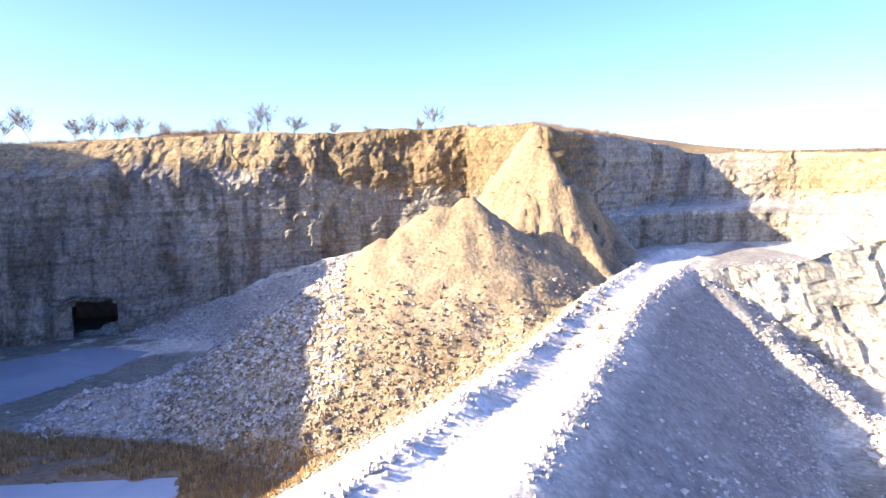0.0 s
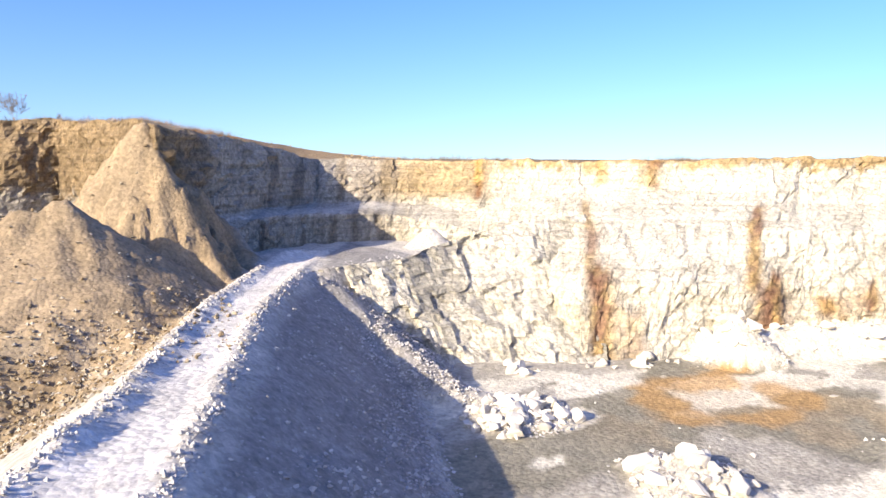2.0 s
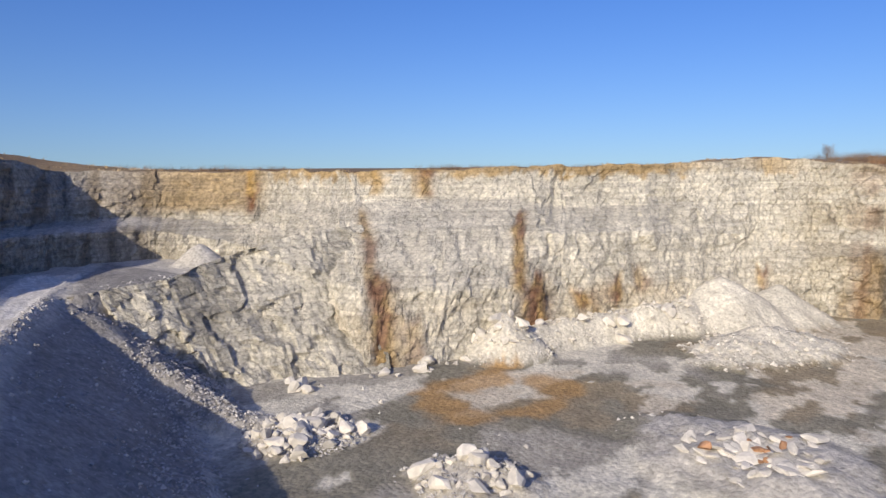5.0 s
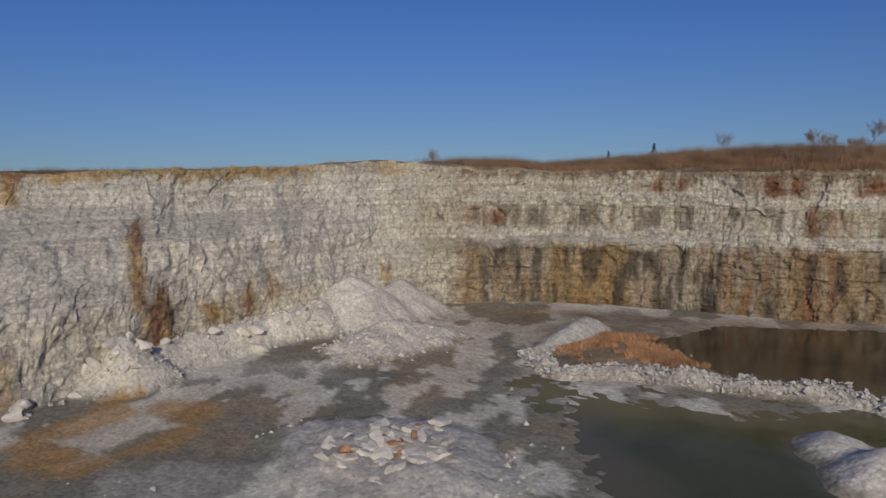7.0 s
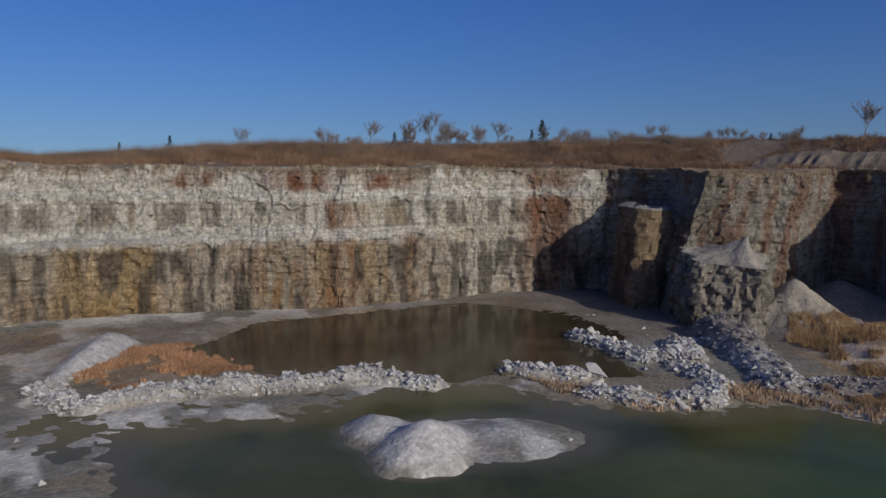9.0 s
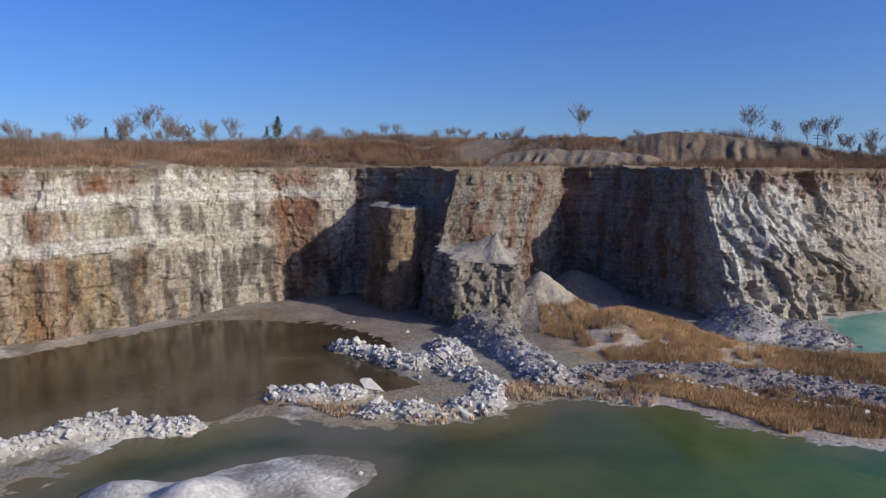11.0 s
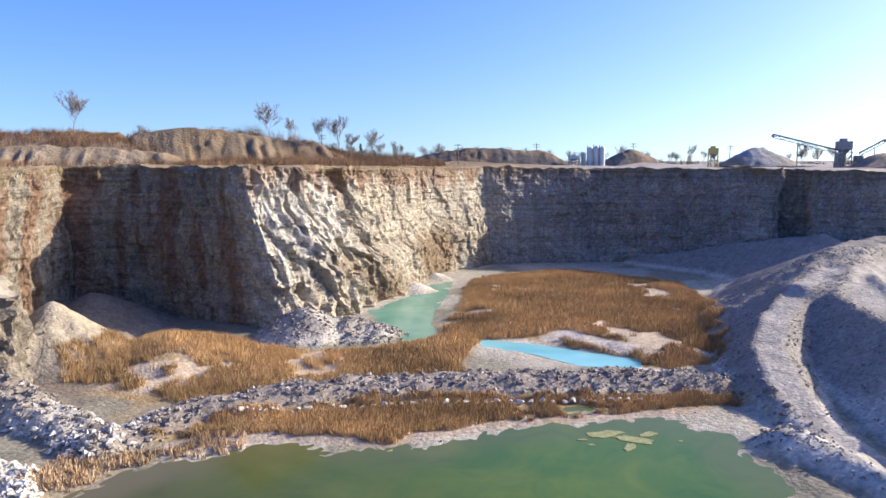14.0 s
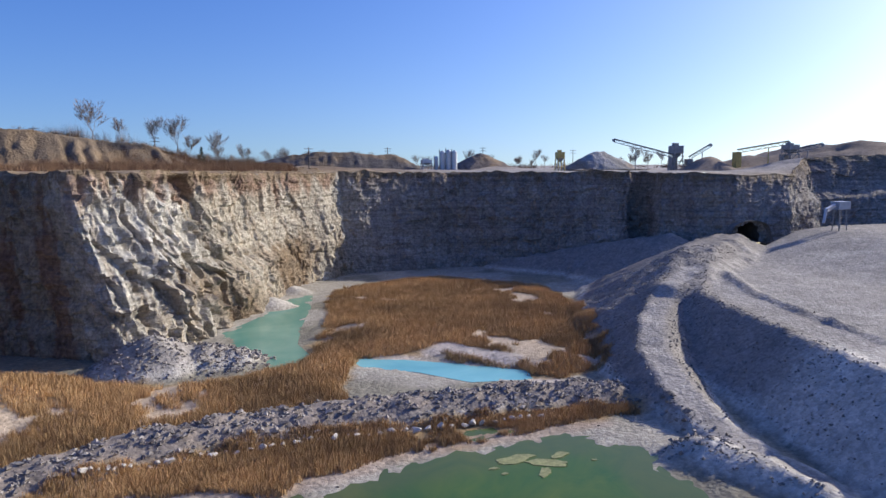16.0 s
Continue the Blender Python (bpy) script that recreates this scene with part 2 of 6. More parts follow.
WHITE = np.array((0.61, 0.565, 0.46))
CREAM = np.array((0.49, 0.435, 0.325))
GREY = np.array((0.36, 0.34, 0.31))
RUST = np.array((0.21, 0.088, 0.038))
OCHRE = np.array((0.40, 0.255, 0.085))
BROWN = np.array((0.27, 0.195, 0.11))
DARKROCK = np.array((0.125, 0.10, 0.07))
MUD = np.array((0.25, 0.22, 0.16))
STRAW = np.array((0.34, 0.23, 0.105))
GRAVEL = np.array((0.50, 0.465, 0.40))

# ---------------------------------------------------------------- quarry walls
# stations round the pit: foot x y z, rim x y z, then three steps between them as (share of the way out, height)
STEEP = (0.3, 13, 0.5, 22, 0.8, 28)
NORTH_WALL = [
    (-82, 54, 0, -86, 54, 34, 0.3, 12, 0.5, 24, 0.8, 30),
    # out of view; rim raised here to throw shadow on the spoil heap
    (-82, 86, 0, -90, 86, 54, 0.2, 18, 0.4, 33, 0.6, 42),
    (-76, 146, 0, -83, 163, 40.8, 0.1, 18, 0.2, 34, 0.4, 36),
    (-48, 151.5, 0, -50, 169, 41.7, 0.1, 18, 0.2, 33.5, 0.4, 36),
]
SOIL_WALL = [
    (-30, 156, 4, -32, 172, 42.5, 0.1, 18, 0.3, 32, 0.5, 37),
    (-12, 160, 8, -12, 172, 42.1, 0.2, 22, 0.35, 30, 0.6, 36),
    (5, 164, 8, 5, 174, 42.65, 0.3, 22, 0.45, 30, 0.7, 36),
    (23, 166, 8, 24, 172, 43.0, 0.3, 20, 0.5, 29, 0.75, 36),
]
BENCH_WALL = [
    (33, 119, 6, 32.5, 127, 40.8, 0.3, 20, 0.5, 28, 0.75, 35),
    (43, 131, 12, 47, 140, 39.5, 0.2, 20, 0.4, 24, 0.7, 33),
    (54, 138, 14, 62, 153, 37.6, 0.1, 22.8, 0.6, 24, 0.8, 31),
    (68, 144, 14, 84, 170, 34.8, 0.05, 22.8, 0.6, 24, 0.8, 31),
    (88, 141, 14, 103, 160, 34.6, 0.05, 22, 0.6, 24, 0.75, 30),
]
EAST_FACE = [
    (97, 122, 12, 115, 136, 34.8, 0.15, 19, 0.5, 22.5, 0.8, 28),
    (88, 81, 0, 122, 114, 34.8, 0.2, 13, 0.6, 22.5, 0.88, 28),
    (101, 76, 0, 137, 96, 35.1, 0.15, 13, 0.55, 22.5, 0.88, 28),
    (113, 71, 0, 146, 86, 35.4, 0.12, 12, 0.5, 22.5, 0.86, 28),
]
EAST_SCREE = [
    (129, 63, 0, 156, 77, 35.6, 0.16, 10, 0.34, 21, 0.8, 26),
    (141, 57, 0, 168, 66, 35.5, 0.18, 9, 0.36, 21, 0.75, 26),
    (152, 47, 0, 184, 54, 36.2, 0.25, 7, 0.5, 19, 0.8, 27),
    (168, 38, 0, 197, 42, 36.8, 0.35, 8, 0.6, 18, 0.8, 27),
]
RUSTY_WALL = [
    (184, 28, 0, 200, 30, 36, 0.15, 14, 0.5, 17, 0.7, 27),
    (189, 11, 0, 202, 11, 34.2, 0.1, 15, 0.55, 16.5, 0.75, 27),
    (190, -6, 0, 202, -7, 34, 0.1, 16, 0.55, 17.5, 0.7, 26.5),
    (181, -38, 0, 190, -40, 33.7, 0.15, 15.5, 0.5, 17.5, 0.65, 26.5),
    (171, -64, 0, 178, -67, 33.6, 0.2, 15, 0.45, 22, 0.7, 25.5),
    (168, -98, 0, 173, -100, 33.6, *STEEP),
    (164, -117, 0, 169, -120, 33.5, *STEEP),
]
COVE_WALL = [
    (156, -132, 0, 159, -136, 33.4, *STEEP),
    (140, -133, 0, 140, -138, 33.3, *STEEP),
    (125, -124, 0, 122, -131, 33.2, *STEEP),
    (113, -146, 0, 112, -152, 33.2, *STEEP),
    (117, -172, 0, 119, -177, 33.4, *STEEP),
    (104, -175, 0, 104, -180, 33.6, *STEEP),
    (88, -167, 0, 88, -171, 33.6, *STEEP),
]
BUTTRESS = [
    (67, -156, 0, 75.5, -158, 33.4, 0.25, 10, 0.5, 18, 0.85, 27),
    (56, -170, 0, 66, -166, 33.4, 0.2, 9, 0.5, 17, 0.8, 24),
    (47, -187, 0, 56, -184, 33, 0.15, 10, 0.55, 14, 0.8, 22),
    (39, -208, 0, 47, -205, 32.6, 0.15, 10, 0.55, 13, 0.8, 20),
    (31, -229, 0, 37, -227, 32.2, 0.2, 10, 0.5, 15, 0.8, 22),
]
SOUTH_WALL = [
    (15, -245, 0, 17, -250, 32, *STEEP),
    (-23, -250, 0, -23, -255, 32, *STEEP),
    (-50, -240, 2, -51, -245, 32, *STEEP),
    (-71, -223, 8, -74, -228, 31.8, 0.3, 13, 0.5, 20, 0.8, 28),
    (-75, -233, 8, -77, -234, 31.8, 0.3, 13, 0.5, 20, 0.8, 28),
    (-81, -229, 8, -82, -231, 31.7, 0.3, 13, 0.5, 20, 0.8, 28),
    (-79, -217, 9, -82, -222, 31.6, 0.3, 14, 0.5, 20, 0.8, 28),
    (-96, -203, 9, -99, -208, 31, 0.3, 18, 0.5, 22, 0.8, 28),
    (-112, -200, 11, -122, -212, 30.5, 0.2, 22, 0.5, 25, 0.7, 29),
    (-140, -214, 12, -152, -238, 36, 0.2, 22, 0.4, 24, 0.7, 31),
]
WEST_WALL = [
    (-172, -200, 16, -200, -215, 38, 0.3, 24, 0.6, 28, 0.8, 33),
    (-178, -80, 12, -200, -80, 34, 0.3, 20, 0.6, 28, 0.8, 32),
    (-120, 20, 4, -128, 20, 33, *STEEP),
]
STATIONS = NORTH_WALL + SOIL_WALL + BENCH_WALL + EAST_FACE + EAST_SCREE + RUSTY_WALL + COVE_WALL + BUTTRESS + SOUTH_WALL + WEST_WALL
NAMES = [("wall_west", 50, 53), ("wall_north", 0, 8), ("wall_bench", 8, 13), ("wall_east", 13, 21), ("wall_rusty", 21, 28),
         ("wall_cove", 28, 35), ("wall_buttress", 35, 40), ("wall_south", 40, 50)]


def loop_profile(step=0.5):
    st = np.array(STATIONS + STATIONS[:1], float)
    u, rows = [], []
    for i in range(len(STATIONS)):
        d = max(np.hypot(*(st[i + 1, :2] - st[i, :2])), np.hypot(*(st[i + 1, 3:5] - st[i, 3:5])))
        hidden = i >= 50
        n = max(2, int(d / (4 * step if hidden else step)))
        u += list(i + np.arange(n) / n)
    u = np.array(u + [len(STATIONS)])
    n = len(STATIONS)
    i = np.minimum(u.astype(int), n - 1)
    t = u - i
    t = t - 0.5 * np.sin(2 * np.pi * t) / (2 * np.pi)
    a, b = st[i], st[i + 1]
    return u, a + t[:, None] * (b - a)


U, PROF = loop_profile()
ARC = np.concatenate([[0], np.cumsum(np.hypot(np.diff(PROF[:, 0]), np.diff(PROF[:, 1])))])
ROWS_UP = 76


def wall_grid():
    v = np.linspace(0, 1, ROWS_UP)
    # five control heights, spread evenly by height
    f = np.stack([np.zeros(len(U)), PROF[:, 6], PROF[:, 8], PROF[:, 10], np.ones(len(U))], 1)
    zc = np.stack([PROF[:, 2] - 2.0, PROF[:, 7], PROF[:, 9], PROF[:, 11], PROF[:, 5]], 1)
    run = np.hypot(PROF[:, 3] - PROF[:, 0], PROF[:, 4] - PROF[:, 1])
    seg = np.hypot(np.diff(f, axis=1) * run[:, None], np.diff(zc, axis=1))
    cum = np.concatenate([np.zeros((len(U), 1)), np.cumsum(seg, 1)], 1)
    cum /= cum[:, -1:]
    F = np.empty((len(U), ROWS_UP))
    Z = np.empty_like(F)
    for k in range(len(U)):
        F[k] = np.interp(v, cum[k], f[k])
        Z[k] = np.interp(v, cum[k], zc[k])
    X = PROF[:, 0:1] + F * (PROF[:, 3:4] - PROF[:, 0:1])
    Y = PROF[:, 1:2] + F * (PROF[:, 4:5] - PROF[:, 1:2])
    return X, Y, Z, F


WX, WY, WZ, WF = wall_grid()
# inward direction, square to the wall in plan
tx, ty = np.gradient(PROF[:, 0]), np.gradient(PROF[:, 1])
for _ in range(12):
    tx, ty = (np.convolve(np.pad(a, 1, mode='edge'), (0.25, 0.5, 0.25), 'valid') for a in (tx, ty))
tl = np.hypot(tx, ty) + 1e-9
NX, NY = (ty / tl)[:, None], (-tx / tl)[:, None]
A2 = np.repeat(ARC[:, None], ROWS_UP, 1)
U2 = np.repeat(U[:, None], ROWS_UP, 1)


def bell(u, c, w):
    return np.exp(-((u - c) / w) ** 2)


def facet(a, z, size, seed, tilt=0.9):
    """Angular broken rock: a random plane for each irregular cell."""
    u, v = a / size, z / size
    iu, iv = np.floor(u), np.floor(v)
    best, out = np.full(u.shape, 1e9), np.zeros(u.shape)
    for du in (-1, 0, 1):
        for dv in (-1, 0, 1):
            cu, cv = iu + du, iv + dv
            k = [hash01(cu, cv, cu * 0 + seed + j) for j in range(5)]
            pu, pv = u - cu - k[0], v - cv - k[1]
            d = pu * pu + pv * pv
            h = k[2] - 0.5 + tilt * ((k[3] - 0.5) * pu + (k[4] - 0.5) * pv)
            out = np.where(d < best, h, out)
            best = np.minimum(d, best)
    return out


def displace():
    soft = smooth(13, 14.5, U2) * (1 - smooth(20, 21.5, U2))            # weathered east face
    soil = (1 - smooth(8.5, 10, U2)) * smooth(27, 34, WZ)
    warp = fbm(A2 * 0.15, WZ * 0.15, 0, 3, 11)
    bed = WZ + 0.8 * vnoise(A2 * 0.03, WZ * 0, 0, 5)
    layer = np.floor(bed / 2.3 + 0.35 * warp)
    col = np.floor((A2 + 1.5 * warp) / 2.6 + hash01(layer, layer * 0, layer * 0) * 9)
    block = hash01(col, layer, layer * 0 + 3) - 0.5
    layer2 = np.floor(bed / 0.95)
    col2 = np.floor((A2 + warp) / 1.3 + hash01(layer2, layer2 * 0 + 1, layer2 * 0) * 9)
    block2 = hash01(col2, layer2, layer2 * 0 + 7) - 0.5
    ledge = hash01(layer, layer * 0 + 5, layer * 0) - 0.5
    ribs = vnoise(A2 * 0.16, WZ * 0.02, 0, 21) + 0.6 * vnoise(A2 * 0.42, WZ * 0.05, 0, 22)
    lumps = fbm(A2 * 0.055, WZ * 0.07, 0, 3, 31)
    fine = fbm(A2 * 0.9, WZ * 0.9, 0, 2, 41)
    broken = 1.5 * facet(A2 + warp, WZ * 0.7, 5.5, 900) + 0.8 * facet(A2 + 0.5 * warp, WZ * 0.8, 2.2, 920)
    calm = 1 - smooth(8, 9.5, U2)
    rock = (0.9 - 0.5 * calm) * lumps + (0.5 - 0.2 * calm) * ribs + 0.6 * block + 0.4 * block2 + 0.45 * ledge + 0.2 * fine + (0.6 - 0.2 * calm) * broken
    weather = 1.3 * lumps + 0.6 * fbm(A2 * 0.3, WZ * 0.22, 0, 4, 51) + 0.35 * block + 0.2 * fine + 0.5 * broken
    gully = 2.3 * np.abs(vnoise(A2 * 0.075 + 0.5 * warp, WZ * 0.04, 0, 61)) + 0.7 * np.abs(vnoise(A2 * 0.33 + 0.8 * warp, WZ * 0.09, 0, 62)) + 0.5 * fbm(A2 * 0.2, WZ * 0.2, 0, 3, 63) + 0.4 * fine
    d = rock * (1 - soft) + weather * soft
    d = d * (1 - soil) + (gully * 1.25 - 0.6 + 0.4 * broken) * soil
    rough = smooth(34.5, 35.2, U2) * (1 - smooth(36.8, 37.6, U2))         # broken prow of the buttress
    d = d + rough * (2.6 * facet(A2 + 0.35 * WZ, WZ * 0.5, 6.0, 940, 1.3) + 1.5 * facet(A2 + 0.3 * WZ, WZ * 0.6, 2.6, 960, 1.2))
    edge = smooth(0, 0.05, 1 - np.linspace(0, 1, ROWS_UP))[None, :]
    d = d * (0.35 + 0.65 * edge)
    return d


WD = displace()
WX2, WY2 = WX + NX * WD, WY + NY * WD
WZ2 = WZ + 0.25 * fbm(A2 * 0.5, WZ * 0.5, 0, 2, 81) + np.where(np.arange(ROWS_UP) == ROWS_UP - 1, 0.5 * fbm(A2 * 0.12, A2 * 0, 0, 4, 82), 0)


def wall_tint():
    n1 = fbm(A2 * 0.05, WZ * 0.05, 0, 4, 101)
    n2 = fbm(A2 * 0.35, WZ * 0.06, 0, 4, 102)                # drips
    n3 = fbm(A2 * 0.5, WZ * 0.5, 0, 3, 103)
    n4 = fbm(A2 * 1.1, WZ * 0.10, 0, 3, 104)                 # thin streaks
    drip = np.clip(0.5 + 0.8 * n2, 0, 1)
    c = blend(np.broadcast_to(CREAM, A2.shape + (3,)), WHITE, np.clip(0.5 + 0.6 * n1, 0, 1))
    # north wall: shade put into a grey tint over the beds, brown soil on top
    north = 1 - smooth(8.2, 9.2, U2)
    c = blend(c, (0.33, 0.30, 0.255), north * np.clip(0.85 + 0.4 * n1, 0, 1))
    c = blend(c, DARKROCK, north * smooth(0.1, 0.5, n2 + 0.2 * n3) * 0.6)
    soil = north * smooth(0, 3, WZ - np.interp(U2, [0, 3, 4.5, 6, 8, 9], [34, 34, 32, 27, 24, 30]) + 2 * n3)
    c = blend(c, BROWN * 1.05, soil)
    c = blend(c, BROWN * 0.75, smooth(0.2, 0.6, n2) * soil * 0.6)
    c = blend(c, (0.42, 0.31, 0.17), (1 - smooth(4.5, 5.5, U2)) * smooth(35.5, 37, WZ + n3) * 0.8)
    # bench wall behind the road end
    bench = smooth(8.2, 9.2, U2) * (1 - smooth(11.5, 12.6, U2))
    c = blend(c, (0.36, 0.32, 0.26), bench * 0.75)
    c = blend(c, DARKROCK * 1.3, bench * smooth(0.05, 0.5, n2 + 0.4 * n4) * 0.6)
    c = blend(c, (0.58, 0.55, 0.49), bench * bell(WZ + 0.5 * n3, 23.2, 0.8) * 0.9)
    c = blend(c, OCHRE * 0.9, smooth(11, 12.5, U2) * (1 - smooth(12.8, 13.3, U2)) * smooth(24, 27, WZ) * 0.7)
    # white east face with a thin ochre crown and rust seeps
    east = smooth(12.5, 13.5, U2) * (1 - smooth(20, 21, U2))
    c = blend(c, WHITE * 1.02, east * 0.75)
    c = blend(c, OCHRE, east * smooth(32.2, 34, WZ + 1.5 * n3) * 0.8)
    c = blend(c, OCHRE * 1.1, bell(U2, 14.3, 0.4) * smooth(28, 30, WZ) * smooth(-0.3, 0.3, n2) * 0.7)
    c = blend(c, (0.52, 0.44, 0.31), east * (1 - smooth(8, 12, WZ)) * np.clip(0.5 + n1, 0, 1) * 0.8)
    c = blend(c, WHITE * 1.05, bell(U2, 19.4, 0.6) * 0.8)
    for uc, w, top, bottom, k in ((12.9, 0.06, 34, 26, 0.9), (14.75, 0.06, 36, 29, 0.75), (14.2, 0.09, 26, 12, 0.7), (14.32, 0.15, 15, -2, 0.85), (14.6, 0.1, 8, -2, 0.5),
                                  (16.35, 0.09, 24, 12, 0.85), (16.5, 0.15, 13, 1, 0.9), (17.3, 0.16, 10, 6.5, 0.9), (17.75, 0.14, 11.5, 7, 0.85),
                                  (17.45, 0.05, 6, 0, 0.7), (18.3, 0.1, 12, 9, 0.6), (20.2, 0.12, 12, 7, 0.7)):
        m = bell(U2 + 0.03 * n3 + 0.012 * (WZ - 10) * 0.4, uc, w) * smooth(bottom - 2, bottom + 1, WZ) * (1 - smooth(top - 1, top + 1.5, WZ + 2 * n2))
        c = blend(c, blend(np.broadcast_to(RUST, c.shape), OCHRE, np.clip(0.5 + n3, 0, 1)), np.clip(m * 1.2, 0, 1) * k)
    # rusty wall: brown lower band, dark drips, white ledges
    rusty = smooth(20.5, 21.6, U2) * (1 - smooth(27.6, 28.2, U2))
    low = rusty * (1 - smooth(14.5, 16.5, WZ + 1.5 * n2)) * smooth(21.4, 22.0, U2 + 0.2 * n3)
    c = blend(c, blend(blend(np.broadcast_to((0.25, 0.145, 0.062), c.shape), (0.33, 0.29, 0.21), np.clip(0.3 + 1.1 * n4, 0, 1)), DARKROCK, np.clip(0.35 + 1.0 * n2 + 0.5 * n4, 0, 1)), low * np.clip(0.9 + 0.5 * n1 + 0.35 * n4, 0, 1) * (1 - 0.75 * bell(U2, 26.2, 0.75)))
    mid = rusty * smooth(18, 20, WZ) * (1 - smooth(24.5, 26, WZ))
    c = blend(c, DARKROCK * 1.25, mid * smooth(-0.15, 0.45, n2 + 0.5 * n4) * 0.75)
    c = blend(c, (0.34, 0.27, 0.15), mid * smooth(0.0, 0.5, n1 + 0.4 * n4) * 0.6)
    c = blend(c, OCHRE * 0.75, rusty * smooth(0.25, 0.7, fbm(A2 * 0.11, WZ * 0.02, 0, 3, 107)) * 0.55 * (1 - smooth(15, 17, WZ)))
    for uc, w, top, k in ((21.55, 0.1, 34, 0.5), (24.8, 0.09, 26, 0.75), (25.0, 0.12, 24, 0.85), (25.5, 0.07, 18, 0.6), (26.9, 0.22, 34, 0.9), (27.3, 0.25, 33, 0.8)):
        m = bell(U2 + 0.05 * n3, uc, w) * (1 - smooth(top - 1, top + 1, WZ)) * np.clip(0.3 + drip, 0, 1)
        c = blend(c, RUST, m * k)
    for uc, w, lo_, hi_ in ((23.75, 0.16, 28.5, 32.5), (24.6, 0.2, 27.5, 33), (25.35, 0.16, 28, 32.5), (22.0, 0.2, 20, 24)):
        c = blend(c, RUST * 0.95, bell(U2 + 0.06 * n3, uc, w) * smooth(lo_ - 0.8, lo_ + 0.8, WZ + n2) * (1 - smooth(hi_ - 0.8, hi_ + 0.8, WZ)) * np.clip(0.4 + drip, 0, 1))
    c = blend(c, DARKROCK * 0.8, low * smooth(0.15, 0.45, n2) * 0.8)
    c = blend(c, WHITE * 0.95, rusty * bell(WZ + 0.9 * n3 + 0.9 * n1, 17.6, 1.3) * 0.9 * (1 - smooth(25.2, 25.8, U2)) + rusty * bell(WZ + 0.8 * n3 + 0.8 * n1, 26.8, 1.2) * 0.9)
    # coves: grey-brown rock darkened in tint to deepen the shadow, with rust
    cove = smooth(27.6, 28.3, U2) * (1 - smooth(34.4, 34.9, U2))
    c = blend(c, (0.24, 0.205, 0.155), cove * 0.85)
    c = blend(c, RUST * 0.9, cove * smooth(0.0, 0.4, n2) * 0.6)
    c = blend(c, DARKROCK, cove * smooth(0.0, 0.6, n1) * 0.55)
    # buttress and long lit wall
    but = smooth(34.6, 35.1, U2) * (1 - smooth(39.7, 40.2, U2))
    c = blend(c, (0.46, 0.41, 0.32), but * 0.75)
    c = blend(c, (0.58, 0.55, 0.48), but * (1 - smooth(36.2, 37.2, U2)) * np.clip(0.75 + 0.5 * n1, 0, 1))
    c = blend(c, RUST * 1.1, but * smooth(26, 31, WZ + 4 * n2) * 0.65)
    c = blend(c, (0.23, 0.16, 0.09), but * (1 - smooth(12, 15, WZ + 2 * n3)) * np.clip(0.6 + n1, 0, 1) * 0.85 * smooth(35.3, 36.2, U2))
    c = blend(c, (0.30, 0.20, 0.11), but * smooth(0.05, 0.5, n4) * (1 - smooth(26, 30, WZ)) * 0.35)
    # far south wall: rock tint lowered to deepen its shade, brown on top
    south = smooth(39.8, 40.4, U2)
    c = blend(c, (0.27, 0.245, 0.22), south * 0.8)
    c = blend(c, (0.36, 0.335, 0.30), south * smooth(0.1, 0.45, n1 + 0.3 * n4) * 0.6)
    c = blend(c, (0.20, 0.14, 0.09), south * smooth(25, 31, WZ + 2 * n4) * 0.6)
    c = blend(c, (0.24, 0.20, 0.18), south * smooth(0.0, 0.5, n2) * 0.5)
    c = blend(c, (0.24, 0.18, 0.11), smooth(20.5, 22, U2) * smooth(0, 1.6, WZ - PROF[:, 5:6] + 2.4 + 1.6 * n4) * 0.85)
    return c * (1 + 0.10 * n3[..., None])


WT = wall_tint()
LABELS = {"wall_west": "pale quarry wall with broken limestone beds", "wall_north": "limestone quarry wall tinted grey as shaded, under brown soil",
          "wall_bench": "stepped grey rock wall above the haul road", "wall_east": "sunlit white limestone face with rust seeps",
          "wall_rusty": "banded limestone wall streaked with rust", "wall_cove": "recessed rock wall with shadow darkened into its tint",
          "wall_buttress": "broken tan limestone buttress in low sun", "wall_south": "far grey quarry wall with tint darkened for its shade"}
OPENINGS = [(-58.0, 150.0, 9.0, 0.3, 7.6), (-99.5, -202.0, 7.5, 10.5, 16.0)]
HOLE = np.zeros(A2.shape, bool)
for ox, oy, wide, z0, z1 in OPENINGS:
    HOLE |= (np.hypot(WX - ox, WY - oy) < wide / 2) & (WZ < z1 - 1.2 * (np.hypot(WX - ox, WY - oy) / wide * 2) ** 3) & (WZ > z0 - 1)
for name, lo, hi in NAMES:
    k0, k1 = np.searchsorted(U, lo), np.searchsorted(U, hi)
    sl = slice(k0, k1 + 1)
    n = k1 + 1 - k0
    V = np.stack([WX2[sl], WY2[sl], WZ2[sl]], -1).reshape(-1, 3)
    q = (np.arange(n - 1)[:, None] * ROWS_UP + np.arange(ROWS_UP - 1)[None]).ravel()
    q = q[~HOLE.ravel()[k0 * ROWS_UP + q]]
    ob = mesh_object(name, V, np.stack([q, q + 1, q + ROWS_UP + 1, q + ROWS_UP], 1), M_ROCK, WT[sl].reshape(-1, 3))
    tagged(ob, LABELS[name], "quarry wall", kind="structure")



